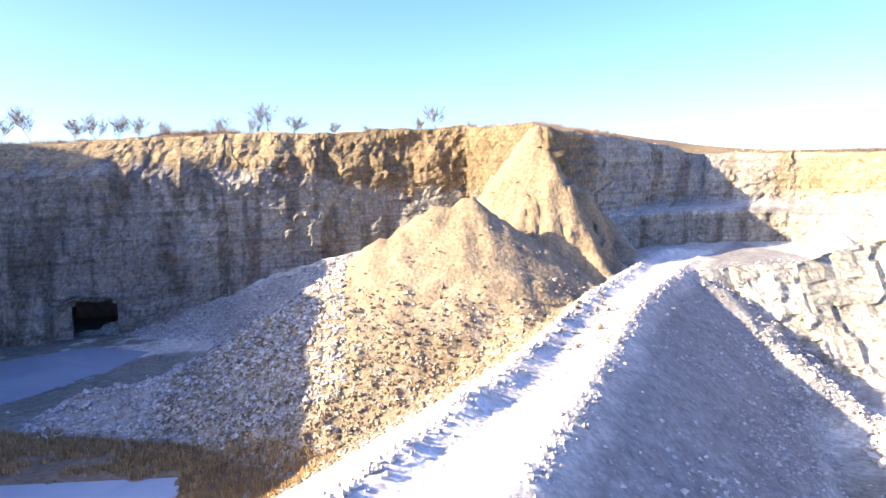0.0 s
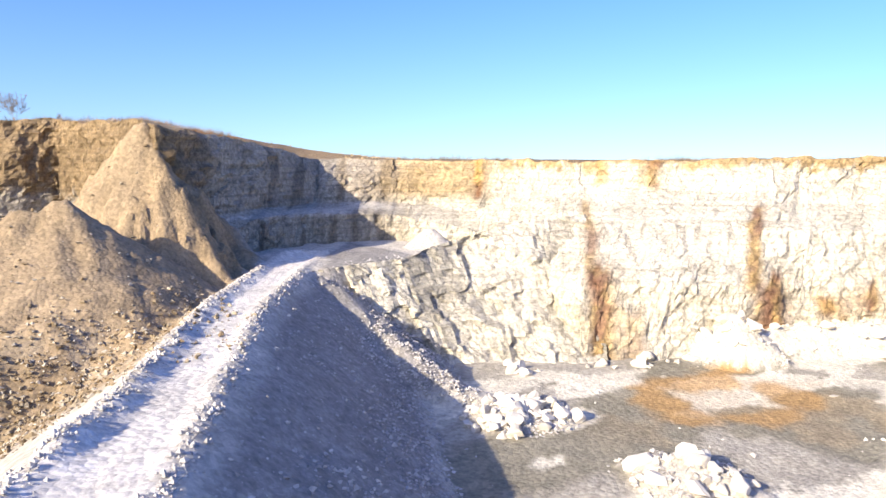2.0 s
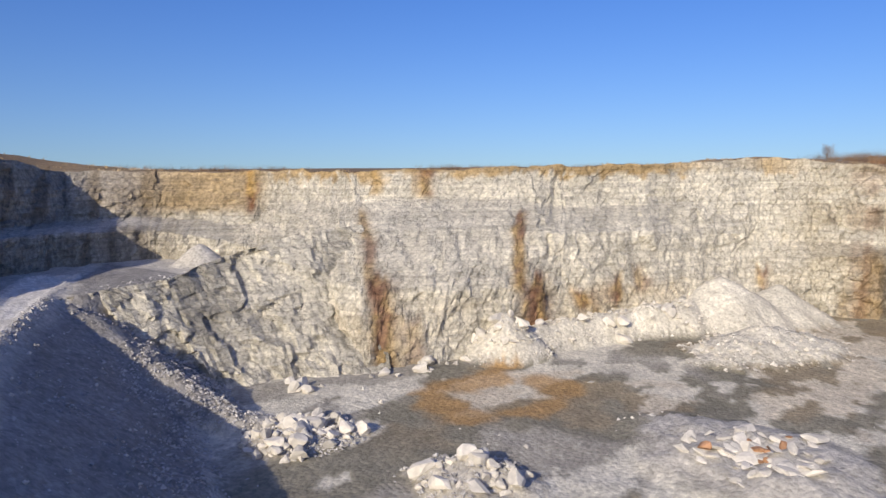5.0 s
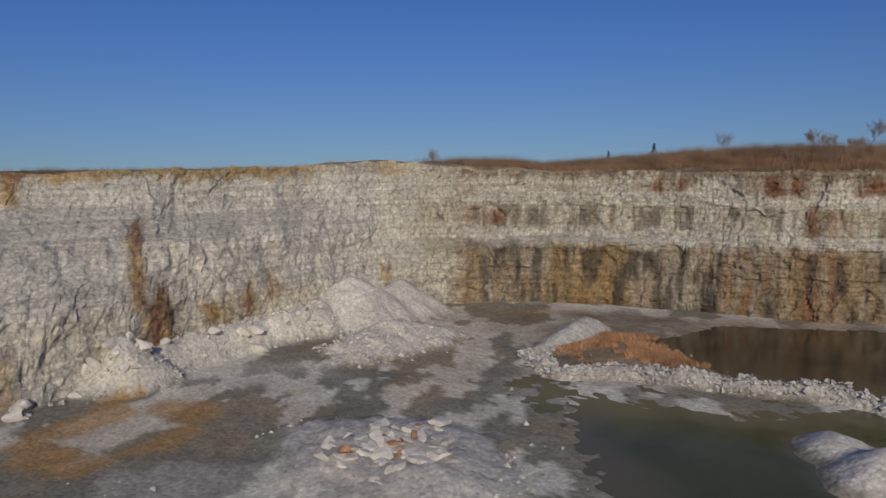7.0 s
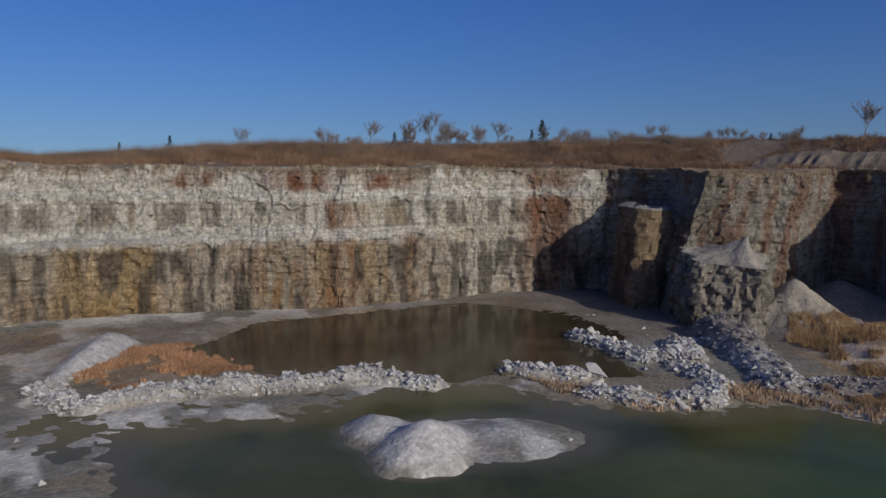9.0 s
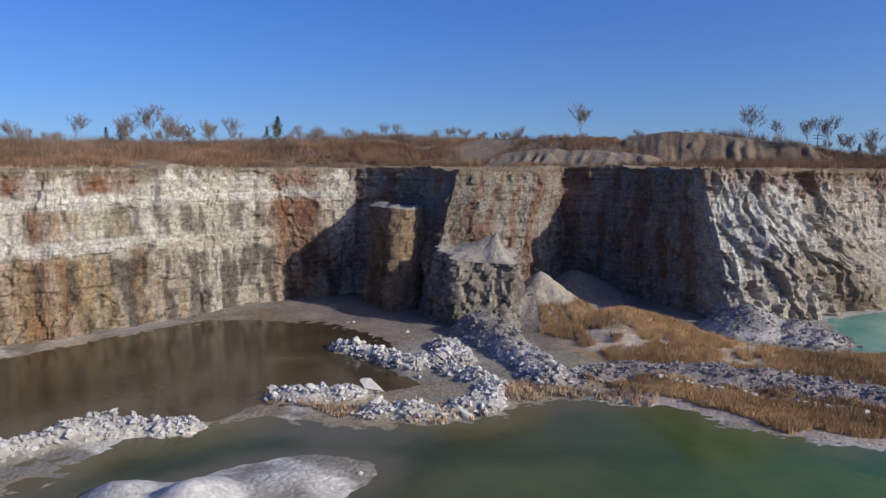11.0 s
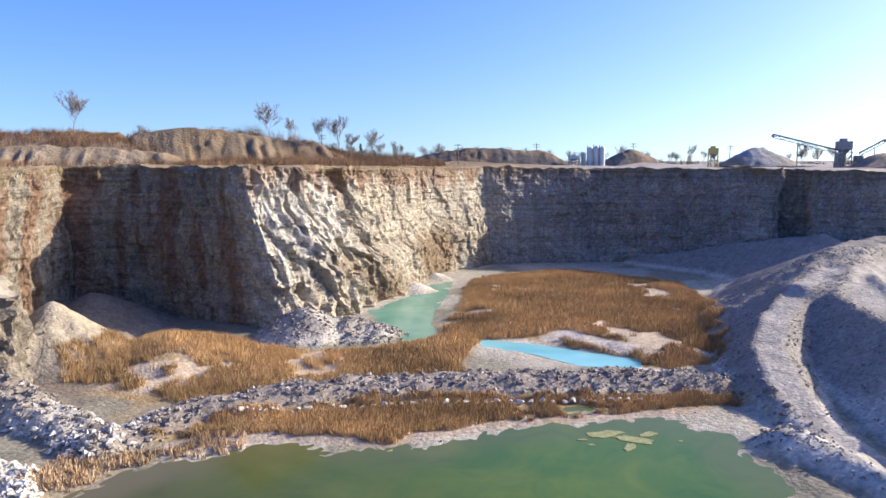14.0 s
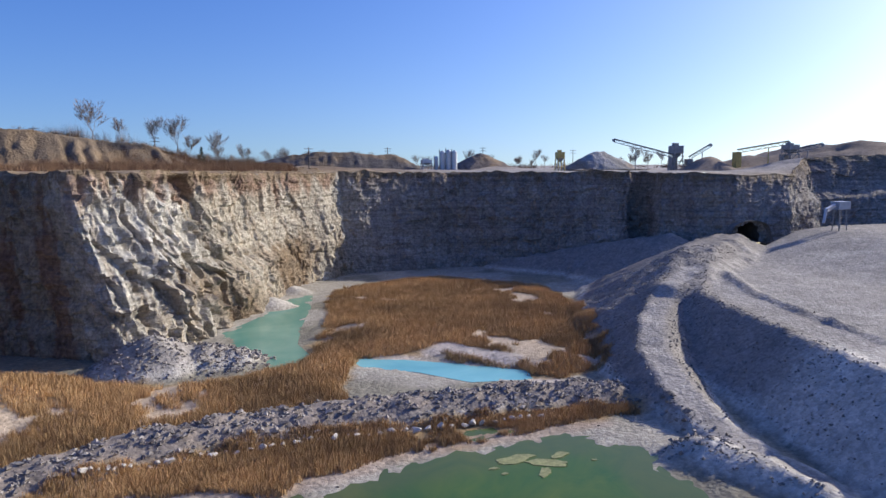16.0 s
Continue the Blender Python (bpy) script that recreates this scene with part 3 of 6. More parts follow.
def rock_strip(name, base, top, label, seed, amp=1.0, tint=WHITE, step=0.6, cap=False, peak=0.6, summit=None):
    """A rock face between a foot line and a top line (x, y, z), broken into beds and blocks; cap closes it on top."""
    base, top = np.array(base, float), np.array(top, float)
    ln = np.concatenate([[0], np.cumsum(np.hypot(*(np.diff(base[:, :2], axis=0)).T))])
    s = np.linspace(0, ln[-1], int(ln[-1] / step) + 2)
    B = np.stack([np.interp(s, ln, base[:, k]) for k in range(3)], 1)
    T = np.stack([np.interp(s, ln, top[:, k]) for k in range(3)], 1)
    if cap:
        for _ in range(3):
            B, T = (0.25 * np.roll(a, 1, 0) + 0.5 * a + 0.25 * np.roll(a, -1, 0) for a in (B, T))
            B[-1], T[-1] = B[0], T[0]
    rows = int(max(T[:, 2] - B[:, 2]) / step) + 3
    w = np.linspace(0, 1, rows)[None, :, None]
    G = B[:, None] * (1 - w) + T[:, None] * w
    d = np.gradient(B[:, :2], axis=0)
    d /= np.hypot(d[:, 0], d[:, 1])[:, None] + 1e-9
    a, z = np.repeat(s[:, None], rows, 1), G[..., 2]
    warp = fbm(a * 0.2, z * 0.2, 0, 3, seed)
    lay = np.floor(z / 2.0 + 0.4 * warp)
    colm = np.floor((a + warp) / 2.2 + hash01(lay, lay * 0, lay * 0 + seed) * 7)
    off = 0.8 * fbm(a * 0.12, z * 0.12, 0, 4, seed + 3) + 1.3 * facet(a + warp, z * 0.7, 5.0, seed + 11) + 0.7 * facet(a, z * 0.8, 2.0, seed + 13) + 0.9 * (hash01(colm, lay, lay * 0 + seed) - 0.5) + 0.35 * fbm(a * 0.8, z * 0.8, 0, 2, seed + 5)
    if cap:
        e = smooth(0, 3, a) * smooth(0, 3, s[-1] - a)
        off = off * e
    off = off * amp
    G[..., 0] += d[:, 1:2] * off
    G[..., 1] -= d[:, 0:1] * off
    G[..., 2] += 0.2 * warp * (w[..., 0] < 0.99)
    n2 = fbm(a * 0.3, z * 0.08, 0, 4, seed + 7)
    c = blend(np.broadcast_to(np.asarray(tint), a.shape + (3,)), np.asarray(tint) * 0.62, smooth(-0.1, 0.6, n2))
    q = (np.arange(len(s) - 1)[:, None] * rows + np.arange(rows - 1)[None]).ravel()
    F = np.stack([q, q + 1, q + rows + 1, q + rows], 1)
    V, C = G.reshape(-1, 3), c.reshape(-1, 3)
    if cap:
        mid = np.array(summit, float) if summit else G[:, -1].mean(0) + np.array((0, 0, peak))
        rings = 10
        edge, R_ = G[:, -1].copy(), []
        for k in range(1, rings + 1):
            for _ in range(10):
                edge[:-1] = 0.25 * np.roll(edge[:-1], 1, 0) + 0.5 * edge[:-1] + 0.25 * np.roll(edge[:-1], -1, 0)
                edge[-1] = edge[0]
            R_.append(edge + (mid - edge) * np.array((k / rings, k / rings, (k / rings) ** 2.6)))
        R_ = [r + np.stack([r[:, 0] * 0, r[:, 0] * 0, 0.8 * fbm(r[:, 0] * 0.3, r[:, 1] * 0.3, 0, 4, seed + 9)], 1) for r in R_]
        CV = np.concatenate([G[:, -1] + np.array((0, 0, 0.05))] + R_)
        n_ = len(s)
        q = (np.arange(rings)[:, None] * n_ + np.arange(n_ - 1)[None]).ravel()
        CF = np.stack([q, q + n_, q + n_ + 1, q + 1], 1)
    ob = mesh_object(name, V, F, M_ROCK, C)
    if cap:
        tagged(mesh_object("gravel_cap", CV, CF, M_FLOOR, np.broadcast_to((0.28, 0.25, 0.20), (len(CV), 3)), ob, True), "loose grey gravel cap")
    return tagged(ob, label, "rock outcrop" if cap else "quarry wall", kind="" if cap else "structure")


rock_strip("wall_bench_front", [(92, 78, -1), (84, 84.5, -1), (77, 90, -1), (69, 94, -1), (60, 98, -1), (50, 102, 2)],
           [(110, 101, 23.6), (98, 106, 22.6), (85, 111, 19.2), (71, 110.5, 16.6), (60, 110, 16.2), (53, 112, 15.6)], "pale broken limestone face below the bench", 611, 1.2, WHITE * 0.98)
# outcrops: rust and grey tints lowered so that they read as shadowed
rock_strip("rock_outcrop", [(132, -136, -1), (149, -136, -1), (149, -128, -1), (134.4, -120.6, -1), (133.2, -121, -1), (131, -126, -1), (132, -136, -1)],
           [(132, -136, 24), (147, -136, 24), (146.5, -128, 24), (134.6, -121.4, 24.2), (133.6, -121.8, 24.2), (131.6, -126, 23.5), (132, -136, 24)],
           "rusty free-standing limestone block with tint darkened as shadowed", 631, 0.6, (0.27, 0.19, 0.11), cap=True)
rock_strip("rock_outcrop", [(114, -144, -1), (125, -136.5, -1), (125.5, -122.5, -1), (113.5, -116.5, -1), (102.5, -123.5, -1), (105, -135, -1), (114, -144, -1)],
           [(114, -142.5, 14), (124, -136, 16), (124, -124, 16), (114, -119, 14), (105, -125, 13.5), (107, -134.5, 12.5), (114, -142.5, 14)],
           "low limestone outcrop topped with grey gravel", 651, 1.0, (0.29, 0.25, 0.19), cap=True, summit=(112.5, -132.5, 19.6))
M_TUNNEL = plain_material("tunnel_rock", (0.22, 0.20, 0.18), 0.95, vary=0.35, scale=0.6)


def tunnel(ox, oy, wide, z0, z1):
    k = int(np.argmin(np.hypot(PROF[:, 0] - ox, PROF[:, 1] - oy)))
    n = np.array((-NX[k, 0], -NY[k, 0]))
    t = np.array((-n[1], n[0]))
    rows, ring = [], 13
    for j, dist in enumerate((-0.8, 0.6, 4, 9, 15, 22)):
        for i in range(ring):
            a = math.pi * i / (ring - 1)
            u = -math.cos(a) * wide * 0.8 * (1 + 0.05 * math.sin(7 * i + j))
            v = (math.sin(a) ** 0.45) * (z1 - z0) * 1.2
            p = np.array((ox, oy)) + n * dist + t * u
            rows.append((p[0], p[1], z0 + v))
    F = [(j * ring + i, j * ring + i + 1, (j + 1) * ring + i + 1, (j + 1) * ring + i) for j in range(5) for i in range(ring - 1)]
    F += [(j * ring + ring - 1, j * ring, (j + 1) * ring, (j + 1) * ring + ring - 1) for j in range(5)]
    F += [(5 * ring, 5 * ring + i, 5 * ring + i + 1, 5 * ring + i + 1) for i in range(1, ring - 1)]
    me = bpy.data.meshes.new("mine_opening")
    me.from_pydata(rows, [], [f if f[2] != f[3] else f[:3] for f in F])
    me.materials.append(M_TUNNEL)
    tagged(new("mine_opening", me), "dark mine adit cut into the quarry wall", "mine opening", kind="structure")


for o in OPENINGS:
    tunnel(*o)

# ---------------------------------------------------------------- pit floor
POOL = [(119, 0), (111, -24), (112, -44), (106, -58), (90, -66), (80, -77), (77, -91), (62, -98), (46, -95), (33, -101), (18, -103), (8, -104),
        (2, -96), (3, -84), (2, -60), (16, -34), (44, -16), (66, -12), (80, -8), (94, -3), (106, -1)]
SHALLOW = [(166, -40), (150, -22), (132, -30), (119, -36), (110, -52), (108, -62), (98, -78), (96, -84), (104, -88), (112, -96), (122, -104), (140, -104), (160, -92), (164, -64)]
JADE = [(46, -150), (40, -144), (36, -150), (38, -162), (36, -176), (32, -196), (30, -212), (36, -208), (45, -186), (52, -174)]
BLUE = [(29, -142), (20, -136), (14, -129), (0, -127), (3, -131), (12, -138), (20, -143), (27, -146)]
SLIME = [(-43, 80), (-24, 79), (-22, 74), (-36, 66), (-60, 70), (-57, 80)]
PONDW = [(-57, 110), (-48, 122), (-44, 136), (-56, 142), (-80, 128), (-80, 105)]
REEDS = [(28, -148), (32, -138), (34, -125), (44, -121), (60, -118.5), (76, -114), (96, -122), (104, -136), (92, -146), (74, -146), (62, -140), (46, -142), (38, -150),
         (31, -170), (28, -196), (22, -222), (-10, -228), (-34, -205), (-30, -180), (-24, -160), (-18, -146), (-12, -128), (4, -124), (4, -132), (18, -146)]
SHORE = [(76, -100), (66, -108), (44, -113), (24, -113), (6, -113), (-6, -112), (-4, -107), (8, -106.5), (18, -105), (32, -103), (46, -97.5), (60, -100.5)]
ISLET = [(150, -2), (126, -4), (124, -24), (130, -40), (150, -38), (158, -18)]
# crest of the haul road's bank: x y z, width of the top to its west
RIDGE = [(-48, -156, 9.8, 8), (-37, -141, 9.2, 12), (-33, -127, 9, 12), (-29, -109, 9, 12), (-25, -88, 9, 12), (-23, -62, 11.5, 12), (-19, -30, 14, 12), (-11, 0, 15.5, 12),
         (-1, 21, 16, 12), (8, 36, 16.2, 11), (11.5, 42.7, 16.2, 10), (18, 54.3, 16.2, 9), (35, 86.5, 16, 8.6), (52, 111, 16, 9), (60, 121, 16, 10)]
YARD = [(-20, -30), (-25, -62), (-27, -88), (-31, -109), (-35, -127), (-39, -141), (-50, -157), (-80, -182), (-112, -196), (-165, -195), (-165, -90), (-70, -30)]
TRACK = [(-9, -80, 0.9), (-8, -90, 1.2), (-8.5, -99, 1.6), (-10.5, -109, 3.2), (-15, -122, 4.9), (-24, -136, 6.6), (-34, -147, 8.2), (-48, -158, 9.8)]
BANK = [(80, -98, 1.2), (72, -108, 1.8), (60, -113.5, 2.2), (44, -117, 2.2), (28, -118, 2.2), (12, -118, 2.0), (-4, -116, 1.8)]


def cone(x, y, cx, cy, top, slope, seed=0, stretch=1.0, turn=0.0):
    dx, dy = x - cx, y - cy
    a, b = dx * math.cos(turn) + dy * math.sin(turn), -dx * math.sin(turn) + dy * math.cos(turn)
    ang = np.arctan2(b, a)
    r = np.hypot(a / stretch, b)
    return top - slope * np.sqrt(r * r + 1.0) * (1 + 0.12 * vnoise(ang * 1.7 + 7, r * 0.04, 0, 200 + seed))


def ground_height(x, y, detail=True):
    n1, n2, n3 = fbm(x * 0.05, y * 0.05, 0, 4, 301), fbm(x * 0.25, y * 0.25, 0, 4, 302), fbm(x * 0.9, y * 0.9, 0, 2, 303)
    h = 0.18 + 0.22 * n1 + 0.10 * n2
    stony = np.zeros(x.shape)
    for poly, deep in ((POOL, 1.5), (SHALLOW, 0.3), (JADE, 0.8), (BLUE, 0.7), (SLIME, 0.5), (PONDW, 0.5)):
        s = inside(x, y, poly) + 1.2 * n2 + (4.5 * n1 * smooth(70, 80, x) * smooth(-60, -45, y) if poly is POOL else 0)
        h = np.where(s > -3, h * (1 - smooth(-3, 0, s)) + smooth(-3, 0, s) * -deep * smooth(0, 16 if poly is POOL else 5, s), h)
    h = h + 1.0 * smooth(0, 5, inside(x, y, REEDS)) * (0.5 + 0.3 * n1)

    def put(f, stone=0.0):
        nonlocal h, stony
        m = f > h
        stony = np.where(m, stone, stony)
        h = np.maximum(h, f)
    # haul road bank with its safety berm
    r, side, v = along(x, y, RIDGE)
    east = np.where(side > 0, r, 0)
    west = np.where(side < 0, r, 0)
    slope_e = 0.75 * np.maximum(0, east - 0.3) + 0.35 * n2 * smooth(0, 3, east)
    top = v[..., 0] - slope_e
    berm = 0.9 * np.exp(-((west - v[..., 1] + 1.4) / 1.1) ** 2) * (1 + 0.4 * n2) + 0.45 * np.exp(-((west - 0.8) / 0.8) ** 2) * (1 + 0.5 * n3) * (east <= 0)
    top = top + berm * (v[..., 1] < 20) - 0.62 * np.maximum(0, west - v[..., 1])
    top = top + 0.05 * np.sin(west * 2.2) * (west > 1.5) * (west < v[..., 1] - 2)
    put(top, 0.25)
    r, _, v = along(x, y, [(53, 108, 15.8), (56, 98, 11.2), (58, 88, 6.6), (61, 79, 2.4)])
    put(v[..., 0] - 0.62 * np.sqrt(r * r + 0.8) + 0.5 * n2 + 0.4 * n3, 1.0)
    put(9.2 + 6.0 * smooth(-72, -125, x) + 0.15 * n1 - 0.7 * np.maximum(0, -inside(x, y, YARD)), 0.0)
    # brown spoil heap, talus of the spur and rubble tongue
    heap = np.maximum(cone(x, y, 15.5, 111.5, 29.3, 0.72, 1), cone(x, y, 10.5, 112, 28.6, 0.74, 2))
    heap = np.maximum(heap, cone(x, y, 2, 109, 23.5, 0.70, 3))
    heap = np.maximum(heap, cone(x, y, -8, 116, 15.5, 0.58, 4))
    heap = np.maximum(heap, cone(x, y, 20, 92, 15.5, 0.5, 5))
    put(heap + 0.55 * n2 + 0.25 * n3, 0.8)
    r, _, v = along(x, y, [(31, 130, 40), (33, 121, 33.5), (36, 114, 24), (38, 108, 17)])
    put(v[..., 0] - 1.15 * np.sqrt(r * r + 1.5) + 1.6 - 3.4 * np.abs(vnoise(np.arctan2(y - 130, x - 32) * 7.5 + 0.4 * n2, y * 0.02, 0, 9)) * np.clip(np.hypot(x - 32, y - 130) / 9, 0.3, 1.2) + 1.3 * n2 + 0.2 * n3, 0.15)
    put(cone(x, y, 46, 124, 20, 0.9, 26) + 0.4 * n2, 0.3)
    r, _, v = along(x, y, [(0, 112, 12), (-20, 104, 6.5), (-42, 101, 3.2)])
    put(v[..., 0] - 0.42 * r + 0.5 * n2 + 0.3 * n3, 1.0)
    r, _, v = along(x, y, [(-60, 160, 3), (-30, 160, 9), (0, 156, 16)])
    put(v[..., 0] - 0.45 * r + 0.4 * n2, 0.7)
    # bench at the road's end, and the low shelf under the white face
    bench = 16 - 3.0 * np.maximum(0, -inside(x, y, [(48, 118), (56, 110), (70, 112), (84, 115), (100, 122), (98, 150), (60, 150), (44, 132)]))
    put(bench + 0.15 * n2, 0.1)
    put(cone(x, y, 88, 125, 21.0, 0.85, 7) + 0.3 * n2, 0.2)
    put(cone(x, y, 113.5, 69, 9, 1.05, 8) + 1.0 * n2 + 0.5 * n3, 0.4)
    r, _, v = along(x, y, [(118, 70, 4.2), (130, 64.5, 4.6), (142, 58, 5), (152, 49, 6)])
    put(v[..., 0] - 1.3 * np.maximum(0, r - 3.5) + 0.9 * n2, 0.3)
    put(np.maximum(cone(x, y, 164, 43, 11.5, 0.72, 9), cone(x, y, 176, 34, 9, 0.7, 29)) + 0.6 * n2, 0.1)
    put(np.maximum(cone(x, y, 143, 29, 5.2, 0.40, 10, 1.3, 2.6), cone(x, y, 150, 24, 3.6, 0.4, 30, 1.2)) + 0.7 * n2 + 0.2 * n3, 0.15)
    r, _, v = along(x, y, [(158, -10, 3.6), (148, -5, 3.0), (133, 3, 0.8)])
    put(v[..., 0] - 0.55 * r + 0.3 * n2, 0.2)
    # white islet heap in the pool, cracked heap and the broken rock pile
    put(np.maximum(cone(x, y, 88.5, -38.5, 4.2, 0.6, 11, 1.25, -0.9), cone(x, y, 96, -35, 2.9, 0.55, 12, 1.2)) + 0.25 * n2, 0.1)
    put(cone(x, y, 87, -48, 1.1, 0.15, 13, 1.4, 1.2) + 0.05 * n2, 0.0)
    put(np.minimum(cone(x, y, 88, 19, 4.0, 0.27, 14, 1.3, 1.0), 2.0 + 0.3 * n2) + 0.3 * n2 + 0.2 * n3, 0.08)
    put(cone(x, y, 64.5, 43, 3.4, 0.42, 15) + 0.5 * n2 + 0.3 * n3, 0.7)
    put(cone(x, y, 63, 69, 1.8, 0.2, 16) + 0.4 * n2, 0.8)
    # white berm across the pool and the stony spits
    for line, width, stone in (([(136, 2, 0.8), (125, -2, 1.5), (126, -12, 1.7), (123, -22, 1.7), (119, -32, 1.6), (117, -44, 1.6), (109, -51, 0.9)], 1.2, 0.9),
                               ([(109, -66, 0.9), (102, -72, 1.2), (98, -75, 1.0)], 1.0, 1.0),
                               ([(93, -69, 0.8), (86, -75, 1.2), (82, -82, 1.4), (86, -90, 1.1), (96, -92, 1.1)], 1.2, 1.0),
                               ([(122, -92, 0.7), (112, -92, 1.2), (103, -90, 1.4), (98, -98, 1.4), (106, -104, 1.4)], 1.6, 1.0),
                               ([(106, -116, 4.5), (98, -112, 3.6), (89, -105, 2.4), (80, -98, 1.6)], 2.0, 1.0)):
        r, _, v = along(x, y, line)
        put(v[..., 0] - 0.95 * np.maximum(0, r - width) + 0.5 * n2 + 0.35 * n3, stone)
    # reed side: bank of broken stone, eroded heap, gravel heap under the prow
    r, _, v = along(x, y, BANK)
    put(v[..., 0] - 0.5 * np.maximum(0, r - 1.8) + 0.3 * n2 + 0.2 * n3, 0.7)
    ang, rad = np.arctan2(y + 138, x - 104.5), np.hypot(x - 104.5, y + 138)
    put(cone(x, y, 104.5, -138, 10.2, 0.66, 17) - 1.9 * (1 - np.abs(vnoise(ang * 5.5, rad * 0.03, 0, 19))) * smooth(0.5, 5, rad) + 0.9, 0.0)
    put(cone(x, y, 84, -138, 4.5, 0.3, 18) + 0.4 * n2, 0.0)
    put(cone(x, y, 107, -160, 8.5, 0.55, 20), 0.0)
    put(cone(x, y, 63, -151, 6.6, 0.62, 21) + 0.3 * n2, 0.6)
    put(cone(x, y, 54, -153, 3.4, 0.32, 22) + 0.5 * n2 + 0.2 * n3, 1.0)
    put(cone(x, y, 41, -200, 3.0, 0.5, 23), 0.2)
    put(cone(x, y, 34, -218, 2.4, 0.5, 24), 0.2)
    # track along the bank's foot and the rising ground by the far openings
    r, side, v = along(x, y, TRACK)
    put(v[..., 0] - 0.75 * np.maximum(0, r - 2.4) + 0.3 * np.exp(-((r - 3.0) / 0.7) ** 2) * (side < 0) * (1 + n2) + (0.15 + 0.5 * smooth(3, 6, r)) * n2, 0.4)
    r, _, v = along(x, y, [(-3, -93, 2.4), (-6, -86, 2.6), (-7, -78, 2.0)])
    put(v[..., 0] - 0.6 * np.maximum(0, r - 1) + 0.4 * n2, 0.5)
    r, _, v = along(x, y, [(-38, -149, 9.5), (-50, -162, 12), (-64, -178, 13.5), (-84, -193, 14)])
    put(v[..., 0] - 0.5 * np.maximum(0, r - 4) + 0.5 * n2, 0.3)
    r, _, v = along(x, y, [(-34, -240, 3), (-56, -229, 8), (-76, -208, 13.5)])
    put(v[..., 0] - 0.42 * r + 0.4 * n2, 0.3)
    if detail:
        h = h + (0.05 + 0.18 * stony) * n3
    return h, stony


def ground_tint(x, y, h, stony):
    n1, n2, n3 = fbm(x * 0.05, y * 0.05, 0, 4, 401), fbm(x * 0.22, y * 0.22, 0, 4, 402), fbm(x * 1.1, y * 1.1, 0, 2, 403)
    c = np.broadcast_to((0.37, 0.34, 0.28), x.shape + (3,)).copy()
    flat = 1 - smooth(0.4, 1.0, h)
    # pale dried crust and dark wet mud on the floor
    crust = smooth(0.19, 0.25, fbm(x * 0.07 + y * 0.02, y * 0.14, 0, 5, 405) + 0.15 * n2 + 0.002 * (x - 90)) * flat * smooth(-75, -60, y)
    c = blend(c, (0.235, 0.215, 0.16), flat * smooth(-0.45, 0.05, n1))
    c = blend(c, (0.63, 0.585, 0.475), crust * 0.92)
    mudy = smooth(0, 14, inside(x, y, [(176, 20), (118, 2), (108, -50), (100, -60), (104, -118), (168, -118), (176, -60), (188, -4)]))
    c = blend(c, (0.21, 0.15, 0.09), mudy * flat * (0.75 + 0.25 * n2))
    c = blend(c, (0.55, 0.50, 0.42), mudy * crust * smooth(-10, 5, y) * 0.8)
    r, _, _ = along(x, y, [(108, 66), (98, 62), (88, 66), (82, 58), (90, 48), (101, 50), (104, 56)])
    c = blend(c, (0.42, 0.24, 0.08), (1 - smooth(1.2, 4.0, r + 2.2 * n2)) * flat * 0.75)
    c = blend(c, (0.40, 0.25, 0.10), smooth(0.3, 0.6, n1 + 0.3 * n2) * flat * smooth(60, 80, x) * 0.22)
    # raised ground: pale gravel
    up = smooth(0.5, 1.3, h)
    c = blend(c, GRAVEL, up)
    c = blend(c, WHITE, up * smooth(90, 110, x) * smooth(-10, 20, y) * 0.8)
    c = blend(c, (0.60, 0.56, 0.48), up * bell(x, 88, 14) * bell(y, -38, 18))
    _, side, v = along(x, y, RIDGE)
    r, _, _ = along(x, y, RIDGE)
    road = (side < 0) * smooth(0, 1.5, r) * (1 - smooth(-2.5, -0.5, r - v[..., 1])) * (h > 7) * (y > -40)
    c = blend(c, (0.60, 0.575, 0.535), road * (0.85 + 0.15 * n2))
    # east flank of the bank: gravel colour darkened to carry its shade
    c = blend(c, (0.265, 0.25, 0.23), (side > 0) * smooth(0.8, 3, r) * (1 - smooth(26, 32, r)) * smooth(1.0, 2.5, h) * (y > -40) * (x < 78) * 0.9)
    # brown soil of the spoil heap and spur
    soil = np.maximum(1 - smooth(30, 42, np.hypot(x - 8, (y - 106))), 1 - smooth(16, 24, np.hypot(x - 32, y - 122)))
    soil = soil * (1 - (side >= 0) * (r < 40)) * (1 - smooth(-1.5, 0.5, -np.abs(0) - (r - v[..., 1])) * (side < 0)) * (h > 0.6)
    c = blend(c, BROWN * 1.02, soil * (0.93 + 0.05 * np.clip(n1, -1, 1)))
    c = blend(c, (0.33, 0.27, 0.19), soil * smooth(0.1, 0.5, n2) * (1 - smooth(12, 22, h)) * 0.7)
    c = blend(c, (0.36, 0.325, 0.27), smooth(-4, -14, x) * smooth(0.8, 1.6, h) * (1 - smooth(6, 10, h + 2 * n2)) * (y > 60) * 0.85)
    dark = smooth(-3, 3, inside(x, y, [(-60, 100), (-30, 88), (-14, 80), (-8, 86), (-26, 66), (-60, 60)]) + 3 * n2) * (1 - smooth(1.0, 2.0, h))
    c = blend(c, (0.22, 0.15, 0.09), dark * 0.85)
    # reed ground, shore, gravels of the south side
    reed = smooth(-1.5, 1.5, np.maximum(inside(x, y, REEDS), inside(x, y, SHORE)) + 2 * n2) * (1 - smooth(3.8, 5.0, h))
    c = blend(c, STRAW * 0.92, reed * 0.95)
